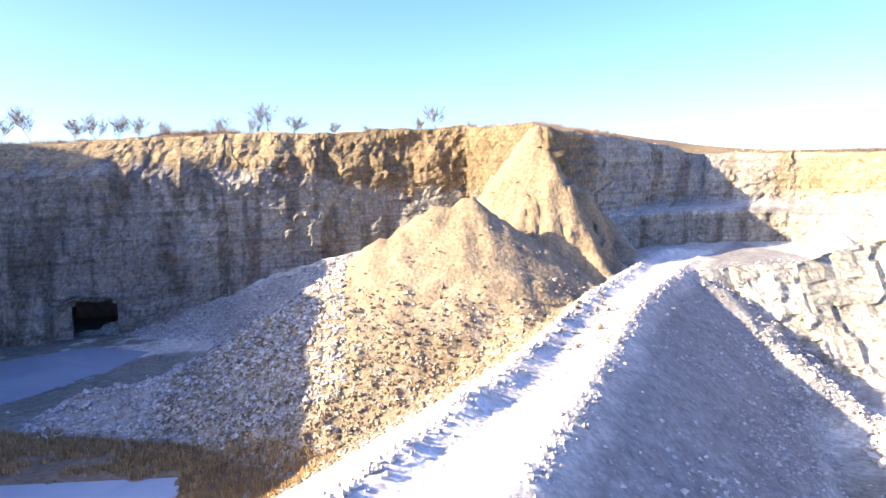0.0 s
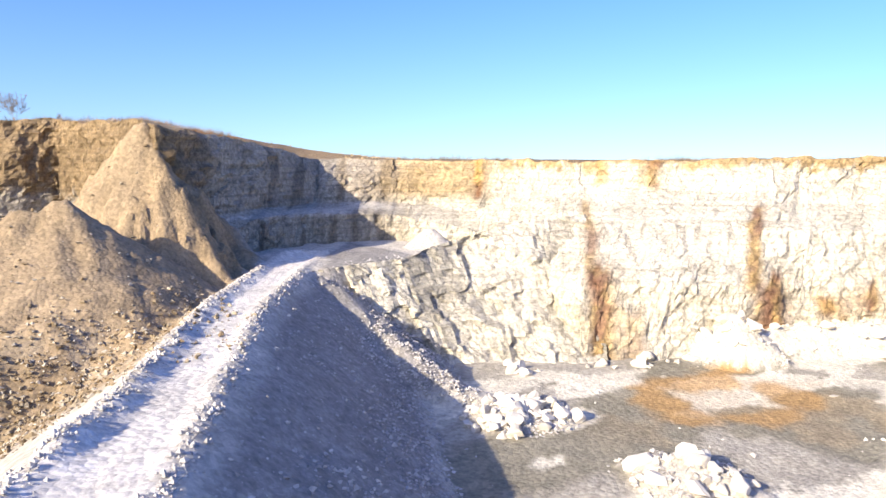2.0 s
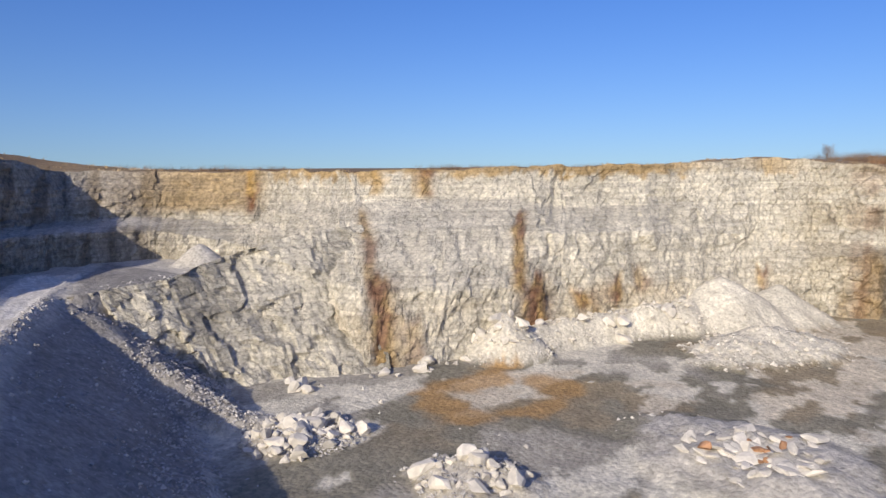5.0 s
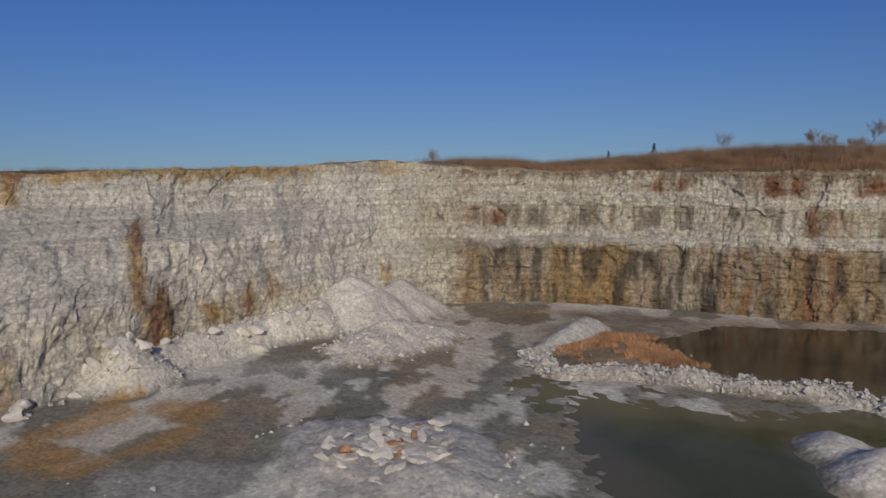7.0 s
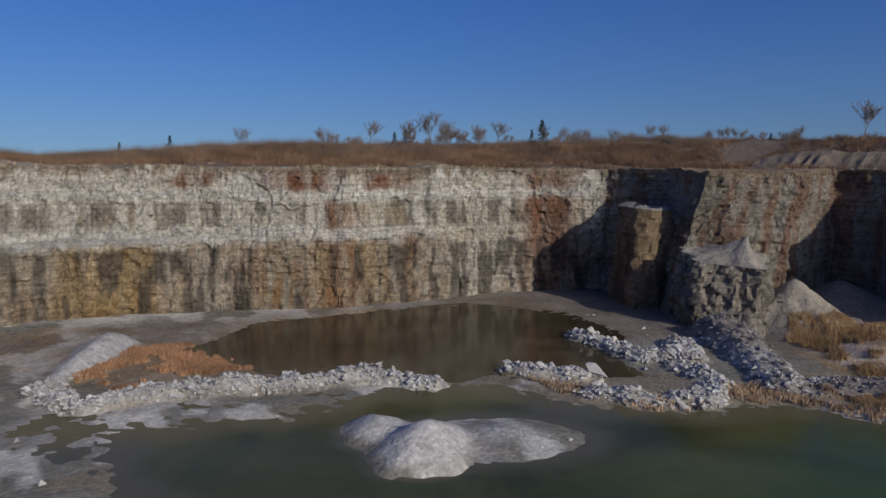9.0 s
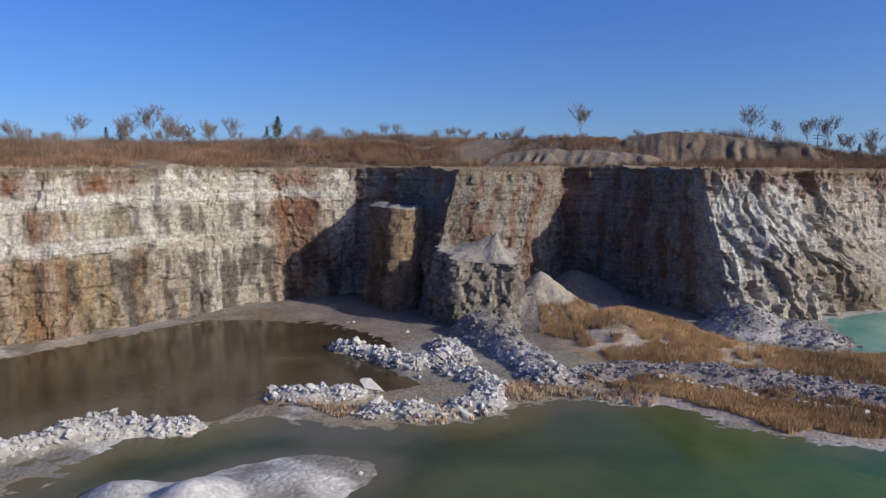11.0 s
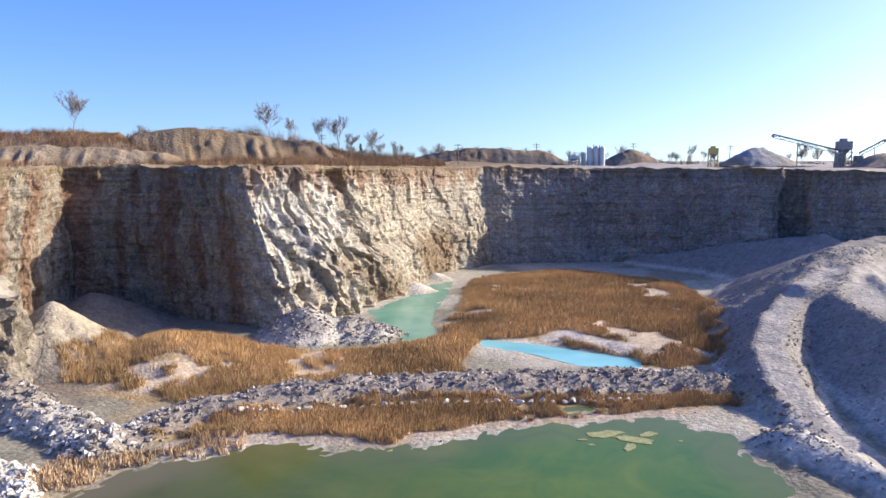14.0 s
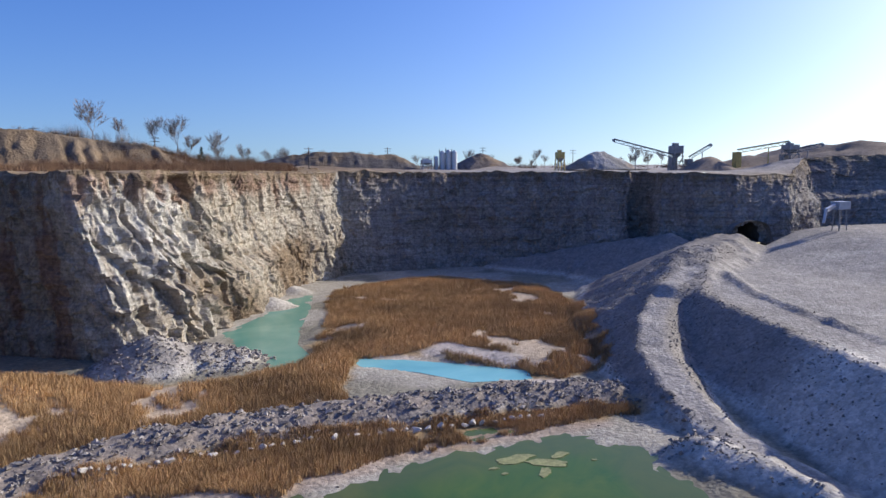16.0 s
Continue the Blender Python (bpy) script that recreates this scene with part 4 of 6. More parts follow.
    bare = smooth(0.5, 0.7, n1 + 0.4 * n2) * smooth(0, 3, inside(x, y, REEDS)) * (1 - smooth(1.8, 2.4, h))
    c = blend(c, (0.55, 0.45, 0.34), bare * 0.7)
    r, _, _ = along(x, y, [(2, -124.5), (12, -133), (22, -144), (12, -147), (4, -136)])
    c = blend(c, (0.58, 0.50, 0.41), 1 - smooth(1.0, 3.0, r + 1.5 * n2))
    r, _, _ = along(x, y, [(72, -97), (60, -101), (46, -98), (33, -103.5), (18, -105.5), (4, -106)])
    c = blend(c, (0.38, 0.30, 0.23), (1 - smooth(0.5, 3.0, r + n2)) * 0.85)
    for cx, cy, rad in ((60, -152, 15), (107, -160, 17), (84, -138, 10)):
        c = blend(c, (0.27, 0.245, 0.215), (1 - smooth(rad - 4, rad, np.hypot(x - cx, y - cy) + 2 * n2)) * smooth(1.2, 2.4, h) * 0.85)
    r, _, _ = along(x, y, BANK)
    c = blend(c, (0.26, 0.22, 0.185), 1 - smooth(3.2, 4.6, r + n2))
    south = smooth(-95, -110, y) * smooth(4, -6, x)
    # yard slope and track bank: gravel tinted darker to carry their shade
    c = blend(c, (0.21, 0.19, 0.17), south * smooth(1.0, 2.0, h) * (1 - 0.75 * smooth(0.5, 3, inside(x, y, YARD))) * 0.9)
    c = blend(c, (0.255, 0.235, 0.215), smooth(0, 3, inside(x, y, YARD)) * (0.8 + 0.2 * n2))
    r, _, _ = along(x, y, TRACK)
    c = blend(c, (0.33, 0.305, 0.275), 1 - smooth(1.5, 2.4, r))
    # talus before the coves: missing shadow painted as a darker ground colour
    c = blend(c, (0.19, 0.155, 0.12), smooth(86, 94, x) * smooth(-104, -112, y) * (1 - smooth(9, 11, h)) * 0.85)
    c = blend(c, (0.36, 0.31, 0.23), (1 - smooth(9, 13, np.hypot(x - 104.5, y + 138))) * 0.8)
    c = blend(c, STRAW * 0.9, smooth(-3, 2, inside(x, y, ISLET) + 6 * n2) * flat * 0.45)
    c = blend(c, (0.10, 0.11, 0.07), smooth(-0.1, -0.6, h))
    return c * (1 + 0.16 * n3[..., None])


CELL = 0.95
gx, gy = np.arange(-182, 206, CELL), np.arange(-254, 168, CELL)
GX, GY = np.meshgrid(gx, gy, indexing='ij')
PIT = np.stack([PROF[::3, 0], PROF[::3, 1]], 1)
keep = inside(GX, GY, PIT + 0.0)
JX = GX + (hash01(GX * 10, GY * 10, GX * 0) - 0.5) * 0.5
JY = GY + (hash01(GX * 10, GY * 10, GX * 0 + 4) - 0.5) * 0.5
GH, GS = ground_height(JX, JY)
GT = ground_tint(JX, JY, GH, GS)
ok = keep > -6
cellok = ok[:-1, :-1] & ok[1:, 1:] & ok[1:, :-1] & ok[:-1, 1:]
iy = len(gy)
q = (np.arange(len(gx) - 1)[:, None] * iy + np.arange(iy - 1)[None])[cellok]
FACES = np.stack([q, q + iy, q + iy + 1, q + 1], 1)
used, inv = np.unique(FACES, return_inverse=True)
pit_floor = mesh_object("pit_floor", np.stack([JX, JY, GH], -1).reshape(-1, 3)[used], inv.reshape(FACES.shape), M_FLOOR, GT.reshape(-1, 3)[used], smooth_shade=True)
tagged(pit_floor, "quarry floor of pale crusted mud and gravel heaps", "ground", kind="structure")


def ground_at(x, y):
    h, _ = ground_height(np.array([float(x)]), np.array([float(y)]))
    return float(h[0])


# ---------------------------------------------------------------- water
def pool(name, poly, grow, material, z, label):
    pts = np.array(poly, float)
    c = pts.mean(0)
    bm = bmesh.new()
    vs = [bm.verts.new((*(c + (p - c) * (1 + grow)), z)) for p in pts]
    bm.faces.new(vs)
    bmesh.ops.triangulate(bm, faces=bm.faces[:])
    for f in bm.faces:
        if f.normal.z < 0:
            f.normal_flip()
    me = bpy.data.meshes.new(name)
    bm.to_mesh(me)
    bm.free()
    me.materials.append(material)
    return tagged(new(name, me), label, "water", kind="structure")


M_GREEN = water_material("green_water", (0.050, 0.054, 0.014), (0.095, 0.095, 0.030), west=(0.042, 0.108, 0.026), mud=(0.125, 0.108, 0.056))
M_OLIVE = water_material("olive_water", (0.048, 0.036, 0.017), (0.095, 0.070, 0.038))
M_JADE = water_material("jade_water", (0.10, 0.26, 0.20), (0.20, 0.36, 0.27))
M_BLUE = water_material("turquoise_water", (0.16, 0.42, 0.46), (0.26, 0.55, 0.56))
M_GREYW = water_material("milky_water", (0.32, 0.36, 0.40), (0.42, 0.46, 0.48))


def big_pool():
    """The main pond: the muddy bed shows through where it is shallow."""
    ax, ay = np.arange(-8, 136, 1.5), np.arange(-118, 14, 1.5)
    X, Y = np.meshgrid(ax, ay, indexing='ij')
    h, _ = ground_height(X, Y, False)
    shoal = 1 - smooth(0.0, 0.7, -h + 0.15 * fbm(X * 0.15, Y * 0.15, 0, 3, 88))
    shoal = shoal * (0.35 + 0.65 * smooth(50, 85, X))
    ok = inside(X, Y, POOL) > -7
    cell = ok[:-1, :-1] & ok[1:, 1:] & ok[1:, :-1] & ok[:-1, 1:]
    n = len(ay)
    q = (np.arange(len(ax) - 1)[:, None] * n + np.arange(n - 1)[None])[cell]
    F = np.stack([q, q + n, q + n + 1, q + 1], 1)
    use, back = np.unique(F, return_inverse=True)
    V = np.stack([X, Y, 0 * X], -1).reshape(-1, 3)[use]
    ob = mesh_object("water", V, back.reshape(F.shape), M_GREEN, np.repeat(shoal.reshape(-1, 1)[use], 3, 1), smooth_shade=True)
    tagged(ob, "murky green pond water filling the pit floor", "water", kind="structure")


big_pool()
pool("water", SHALLOW, 0.04, M_OLIVE, 0.01, "shallow olive-brown water over mud")
pool("water", JADE, 0.06, M_JADE, 0.02, "milky jade water beside the reeds")
pool("water", BLUE, 0.12, M_BLUE, 0.05, "bright turquoise pool among the reeds")
pool("water", SLIME, 0.06, M_GREYW, 0.02, "pale milky pond in shadow")
pool("water", PONDW, 0.06, M_GREYW, 0.02, "pale milky pond under the shaded wall")

# ---------------------------------------------------------------- land above the pit
RIM = np.stack([WX2[:-1, -1], WY2[:-1, -1], WZ2[:-1, -1]], 1)[::2]
MOUNDS = [  # crest of the spoil ridges beyond the rim: x y z along a line, slope
    ([(250, -150, 40), (215, -172, 41), (190, -188, 41)], 0.32), ([(172, -202, 43), (140, -212, 43), (124, -214, 42.5)], 0.42),
    ([(118, -226, 43.2), (95, -236, 43.4), (72, -240, 41)], 0.42), ([(34, -328, 36.5), (15, -324, 38.6), (-16, -323, 38.0)], 0.5),
    # first ridge of this row: added out of view to shade the north wall
    ([(-114, 112, 58), (-114, 148, 66)], 0.85), ([(-50, 188, 44), (-36, 186, 44.2)], 0.25), ([(-110, 190, 43), (-80, 200, 42)], 0.25), ([(205, 44, 39), (214, 24, 37)], 0.12),
    ([(-58, -330, 38.4), (-59, -330, 38.4)], 0.5), ([(-102, -300, 38.8), (-104, -300, 38.8)], 0.45), ([(-128, -262, 38), (-131, -264, 38)], 0.55), ([(-200, -250, 44), (-190, -290, 42)], 0.3),
    ([(-150, -270, 38), (-170, -262, 39), (-185, -240, 40)], 0.4), ([(40, 165, 43), (60, 176, 40.5)], 0.25)]


def plateau_height(x, y):
    n1, n2 = fbm(x * 0.012, y * 0.012, 0, 4, 501), fbm(x * 0.13, y * 0.13, 0, 3, 502)
    far = np.hypot(x - 40, y + 40)
    north = smooth(60, 150, y) * (1 - smooth(60, 130, x))
    h = 33.2 + 0.5 * n1 + 0.35 * n2 + 7.5 * north - 1.5 * smooth(60, -60, x) * smooth(-200, -240, y)
    h = h + 2.4 * smooth(170, 190, x) * smooth(70, 20, y) * smooth(-10, 10, y)
    h = h + 6.0 * smooth(175, 260, x) * smooth(20, -90, y) + 5.0 * smooth(-190, -250, y) * smooth(40, 120, x)
    for line, s in MOUNDS:
        r, _, v = along(x, y, line)
        h = np.maximum(h, v[..., 0] - s * r - 1.3 * np.abs(vnoise(x * 0.16, y * 0.16, 0, 515)) - 0.4 * np.abs(n2))
    return h - 3.0 * smooth(400, 900, far) * (1 - north) + 2 * smooth(300, 1500, far) * n1


def plateau():
    pts = [RIM[:, :2]]
    for lo, hi, st in ((-260, 290, 4.0), (-620, 620, 20.0), (-3600, 3600, 220.0)):
        a = np.arange(lo, hi + 1, st)
        X, Y = np.meshgrid(a + 15, a - 45, indexing='ij')
        X, Y = X.ravel(), Y.ravel()
        X = X + (hash01(X, Y, X * 0) - 0.5) * st * 0.6
        Y = Y + (hash01(X, Y, X * 0 + 2) - 0.5) * st * 0.6
        m = inside(X, Y, RIM[::2, :2]) < -0.7 * min(st, 6)
        if st == 20:
            m &= (np.abs(X - 30) > 283) | (np.abs(Y + 30) > 283)
        if st == 220:
            m &= (np.abs(X) > 660) | (np.abs(Y) > 660)
        pts.append(np.stack([X[m], Y[m]], 1))
    P = np.concatenate(pts)
    from mathutils.geometry import delaunay_2d_cdt
    n = len(RIM)
    out = delaunay_2d_cdt([Vector(p) for p in P], [(i, (i + 1) % n) for i in range(n)], [], 0, 1e-4)
    V = np.array([tuple(v) for v in out[0]])
    T = np.array([f for f in out[2] if len(f) == 3])
    cen = V[T].mean(1)
    T = T[inside(cen[:, 0], cen[:, 1], RIM[:, :2]) < 0]
    src = np.array([o[0] if len(o) else -1 for o in out[3]])
    on_rim = (src >= 0) & (src < n)
    h = plateau_height(V[:, 0], V[:, 1])
    rimz = np.where(on_rim, RIM[np.clip(src, 0, n - 1), 2], h)
    r = -inside(V[:, 0], V[:, 1], RIM[::2, :2])
    near = RIM[np.argmin(((V[:, None, 0] - RIM[None, ::8, 0]) ** 2 + (V[:, None, 1] - RIM[None, ::8, 1]) ** 2), 1) * 8, 2]
    h = np.where(on_rim, rimz, near + (h - near) * smooth(0, 24, r))
    x, y = V[:, 0], V[:, 1]
    n1, n2 = fbm(x * 0.02, y * 0.02, 0, 4, 511), fbm(x * 0.2, y * 0.2, 0, 3, 512)
    c = blend(np.broadcast_to((0.25, 0.175, 0.095), (len(V), 3)), (0.16, 0.105, 0.06), np.clip(0.5 + 0.7 * n1, 0, 1))
    c = blend(c, (0.36, 0.28, 0.17), smooth(14, 0, r) * np.clip(0.5 + n2, 0, 1) * 0.7)
    c = blend(c, (0.50, 0.42, 0.28), smooth(150, 190, x) * smooth(-20, 10, y) * smooth(90, 40, r) * 0.8)
    c = blend(c, (0.34, 0.32, 0.30), smooth(10, -40, x) * smooth(-200, -230, y) * 0.8)
    for line, s in MOUNDS:
        rr, _, v = along(x, y, line)
        grey = np.array((0.20, 0.15, 0.11)) if y.mean() and line[0][1] < -140 else np.array((0.24, 0.16, 0.09))
        c = blend(c, grey, smooth(22, 12, rr) * 0.85)
    return mesh_object("ground", np.stack([x, y, h], 1), T, M_PLATEAU, c * (1 + 0.12 * n2[:, None]), smooth_shade=True)


land = plateau()
tagged(land, "dry winter grassland and spoil ridges above the pit", "ground", kind="structure")

# ---------------------------------------------------------------- eroded spoil ridges on the land
M_SPOIL = earth_material("eroded_spoil", grain=1.2, speck=0.4, bump=0.5, chips=0.1)


def land_z(x, y):
    hit, loc, _, _ = land.ray_cast(Vector((x, y, 200)), Vector((0, 0, -1)))
    return loc.z if hit else 33.0


def spoil_ridge(line, half, seed, tint, label, gully=1.5):
    """A long heap with a wavy crest, cut by rain gullies that run down both flanks."""
    line = np.array(line, float)
    ln = np.concatenate([[0], np.cumsum(np.hypot(*np.diff(line[:, :2], axis=0).T))])
    t = np.arange(-half, ln[-1] + half, 0.7)
    tc = np.clip(t, 0, ln[-1])
    d = np.gradient(np.stack([np.interp(tc, ln, line[:, k]) for k in range(2)], 1), axis=0)
    g = np.array([np.interp(tc, ln, line[:, k]) for k in range(3)]).T
    whole = (line[-1, :2] - line[0, :2]) / (np.hypot(*(line[-1, :2] - line[0, :2])) + 1e-9)
    g[:, :2] += whole * (t - tc)[:, None]
    side = np.array((-whole[1], whole[0]))
    w = np.linspace(-half, half, 49)
    T, W = np.meshgrid(t, w, indexing='ij')
    X, Y = g[:, 0:1] + side[0] * W, g[:, 1:2] + side[1] * W
    off = np.hypot(W, T - np.clip(T, 0, ln[-1]))
    foot = 32.0
    share = np.clip(1 - off / half, 0, 1)
    cut = np.abs(vnoise(T * 0.28 + 0.25 * vnoise(T * 0.3, W * 0.3, 0, seed), W * 0.03, 0, seed + 1)) + 0.5 * np.abs(vnoise(T * 0.8, W * 0.05, 0, seed + 2))
    crest = g[:, 2:3] + 0.7 * vnoise(T * 0.09, 0 * T, 0, seed + 3)
    Z = foot + (crest - foot) * share ** 0.8 - gully * (1 - cut) * 4 * share * (1 - share) + 0.25 * fbm(T * 0.5, W * 0.5, 0, 3, seed + 4)
    c = blend(np.broadcast_to(np.array(tint) * 0.72, T.shape + (3,)), np.array(tint) * 1.35, np.clip(cut * 1.3, 0, 1))
    c = blend(c, np.array((0.24, 0.165, 0.09)), smooth(0.0, 0.5, fbm(X * 0.08, Y * 0.08, 0, 3, seed + 5)) * 0.6)
    n = len(w)
    q = (np.arange(len(t) - 1)[:, None] * n + np.arange(n - 1)[None]).ravel()
    ob = mesh_object("spoil_ridge", np.stack([X, Y, Z], -1).reshape(-1, 3), np.stack([q, q + n, q + n + 1, q + 1], 1), M_SPOIL, c.reshape(-1, 3), smooth_shade=True)
    return tagged(ob, label, "spoil heap", "spoil heaps above the pit")


bpy.context.view_layer.update()
spoil_ridge([(209, -218, 39.6), (187, -230, 42.2), (161, -233, 42.6), (126, -228, 43.2)], 20, 1200, (0.165, 0.12, 0.078), "long brown spoil ridge cut by rain gullies", 2.0)
spoil_ridge([(119, -219, 42.2), (107, -223, 43.6), (90, -228, 43.0), (72, -236, 40.4)], 17, 1220, (0.14, 0.105, 0.07), "dark brown spoil ridge with an eroded flank", 1.8)
spoil_ridge([(146, -190, 37.2), (132, -194, 38.4), (116, -198, 38.4), (104, -200, 37.2)], 12, 1240, (0.22, 0.17, 0.115), "low pale spoil bank near the rim", 1.2)
spoil_ridge([(34, -328, 38.0), (15, -324, 39.6), (-6, -323, 39.2), (-18, -323, 39.0)], 13, 1260, (0.085, 0.075, 0.07), "dark grey stockpile on the skyline", 0.7)
spoil_ridge([(-58, -330, 39.8), (-59.5, -330, 39.8)], 15, 1280, (0.13, 0.105, 0.09), "dark conical stockpile by the silos", 0.5)
spoil_ridge([(-101, -300, 39.8), (-104, -300, 39.8)], 15, 1300, (0.23, 0.225, 0.22), "blue-grey gravel stockpile by the conveyor", 0.5)

# ---------------------------------------------------------------- stones
rng = np.random.default_rng(7)
M_STONE = plain_material("pale_limestone", (0.57, 0.53, 0.46), 0.9, vary=0.22, scale=1.2, per_object=0.18)
M_STONE_RUST = plain_material("rust_stained_stone", (0.36, 0.20, 0.11), 0.9, vary=0.35, scale=1.5, per_object=0.25)
M_RUBBLE = earth_material("rubble", grain=2.0, speck=0.25, bump=0.25)


def boulder_mesh(seed, material):
    r = random.Random(seed)
    bm = bmesh.new()
    bmesh.ops.create_icosphere(bm, subdivisions=2, radius=1.0)
    planes = []
    for _ in range(12):
        d = Vector((r.gauss(0, 1), r.gauss(0, 1), r.gauss(0, 1))).normalized()
        planes.append((d, r.uniform(0.36, 0.7)))
    s = Vector((r.uniform(0.8, 1.25), r.uniform(0.65, 1.0), r.uniform(0.5, 0.8)))
    for v in bm.verts:
        p = v.co.copy()
        for d, k in planes:
            over = p.dot(d) - k
            if over > 0:
                p -= d * over
        p *= 1 + 0.05 * noise.noise(p * 2 + Vector((seed, 0, 0)))
        v.co = Vector((p.x * s.x, p.y * s.y, p.z * s.z)) * 0.95
    bmesh.ops.dissolve_limit(bm, angle_limit=radians(9), verts=bm.verts[:], edges=bm.edges[:])
    bmesh.ops.triangulate(bm, faces=bm.faces[:])
    me = bpy.data.meshes.new("boulder")
    bm.to_mesh(me)
    bm.free()
    me.materials.append(material)
    return me


BOULDERS = [boulder_mesh(k, M_STONE) for k in range(7)]
RUSTY = [boulder_mesh(20 + k, M_STONE_RUST) for k in range(3)]


def boulders(points, lo, hi, label, group, meshes=BOULDERS, flat=1.0, sink=0.25, power=2.2, name="boulder", category="boulder"):
    pts = np.array(points, float)
    h, _ = ground_height(pts[:, 0], pts[:, 1])
    for (x, y), z in zip(pts, h):
        s = lo + (hi - lo) * rng.random() ** power
        ob = new(name, meshes[int(rng.integers(len(meshes)))])
        ob.matrix_world = pose(x, y, max(z, -0.1) + s * (0.5 - sink) * flat, rng.uniform(-25, 25), rng.uniform(-25, 25), rng.uniform(0, 360)) @ Matrix.Diagonal((s, s, s * flat, 1))
        tagged(ob, label, category, group)


def scatter(n, cx, cy, rx, ry, turn=0.0, core=0.8):
    a, r = rng.uniform(0, 2 * math.pi, n), rng.random(n) ** core
    u, v = np.cos(a) * r * rx, np.sin(a) * r * ry
    return np.stack([cx + u * math.cos(turn) - v * math.sin(turn), cy + u * math.sin(turn) + v * math.cos(turn)], 1)


def scatter_line(n, line, width):
    line = np.array(line, float)[:, :2]
    ln = np.concatenate([[0], np.cumsum(np.hypot(*np.diff(line, axis=0).T))])
    t = rng.uniform(0, ln[-1], n)
    p = np.stack([np.interp(t, ln, line[:, 0]), np.interp(t, ln, line[:, 1])], 1)
    return p + rng.normal(0, width, (n, 2))


boulders(scatter(95, 63, 69, 8.5, 7), 0.7, 2.4, "angular white limestone boulder at the slope foot", "boulders at the bank foot")
boulders(scatter(42, 64.5, 43, 6.5, 6.5), 0.7, 2.2, "pale broken boulder on a rock pile", "boulders of the rock pile")
boulders(scatter_line(26, [(74, 86), (84, 80), (94, 76), (104, 72), (112, 67)], 2.0), 0.6, 2.4, "white boulder fallen at the face foot", "fallen boulders under the white face")
boulders(scatter(9, 113, 69, 5, 5), 1.0, 2.6, "white block on a collapsed heap", "fallen boulders under the white face")
boulders(scatter_line(18, [(119, 66), (130, 60), (142, 53), (150, 44)], 1.6), 0.7, 2.6, "pale block along the low shelf", "fallen boulders under the white face")
# dried mud slabs, made from flattened boulder meshes
boulders(scatter(75, 88, 19, 9.5, 8.0), 0.8, 2.3, "flat cracked block of pale dried mud on the heap", "slabs of the cracked heap", flat=0.42, sink=0.2, power=1.4, name="flat_boulder", category="boulder")
boulders(scatter(12, 88, 19, 7, 6), 0.5, 1.4, "rust-stained block on the cracked heap", "blocks on the cracked heap", RUSTY)
for line, n in (([(109, -66), (102, -72), (98, -75)], 22), ([(93, -69), (86, -75), (82, -82), (86, -90), (96, -92)], 34), ([(120, -92), (112, -92), (103, -90), (98, -98), (106, -104)], 34)):
    boulders(scatter_line(n, line, 1.5), 0.6, 1.6, "white angular boulder on a spit in the pond", "boulders of the spits", sink=0.3)
boulders([(98.4, -75.8)], 3.2, 3.3, "large cream boulder at the end of a spit", "boulders of the spits")
line = np.array([(66, -106.5), (60.2, -108), (53.6, -109.2), (43, -110.2), (31.8, -110.5), (20, -110.2), (10, -110)])
t = np.linspace(0, 1, 46)
boulders(np.stack([np.interp(t, np.linspace(0, 1, 7), line[:, 0]), np.interp(t, np.linspace(0, 1, 7), line[:, 1])], 1) + rng.normal(0, 0.18, (46, 2)),
         0.5, 0.95, "pale squared stone in a row along the bank", "stone row on the bank", sink=0.1, power=1.0, name="edge_stone", category="stone")


def rubble(name, n, area, size, tints, label, keepfn=None, zadd=0.0):
    """Loose stones too many to count, joined in one mesh."""
    x0, x1, y0, y1 = area
    x, y = rng.uniform(x0, x1, n), rng.uniform(y0, y1, n)
    h, stony = ground_height(x, y)
    m = (h > 0.05) & (rng.random(n) < np.clip(stony * 1.1, 0.004, 1))
    if keepfn is not None:
        m &= keepfn(x, y, h)
    x, y, h = x[m], y[m], h[m]
    k = len(x)
    octa = np.array([(1, 0, 0), (0, 1, 0), (-1, 0, 0), (0, -1, 0), (0.1, 0.1, 1), (0, 0, -1)], float)
    tri = np.array([(0, 1, 4), (1, 2, 4), (2, 3, 4), (3, 0, 4), (1, 0, 5), (2, 1, 5), (3, 2, 5), (0, 3, 5)])
    s = size[0] + (size[1] - size[0]) * rng.random(k) ** 3
    V = octa[None] * (1 + rng.uniform(-0.45, 0.3, (k, 6, 3))) * s[:, None, None] * np.array((1, 0.8, 0.62)) + rng.uniform(-0.25, 0.25, (k, 6, 3)) * s[:, None, None]
    a = rng.uniform(0, 6.283, k)
    ca, sa = np.cos(a)[:, None], np.sin(a)[:, None]
    X = V[..., 0] * ca - V[..., 1] * sa + x[:, None]
    Y = V[..., 0] * sa + V[..., 1] * ca + y[:, None]
    Z = V[..., 2] + (h + zadd + 0.25 * s)[:, None]
    tints = np.array(tints)
    c = tints[rng.integers(len(tints), size=k)] * rng.uniform(0.8, 1.15, (k, 1))
    F = (tri[None] + (np.arange(k) * 6)[:, None, None]).reshape(-1, 3)
    ob = mesh_object(name, np.stack([X, Y, Z], -1).reshape(-1, 3), F, M_RUBBLE, np.repeat(c, 6, 0))
    return tagged(ob, label, "rubble", kind="stuff")


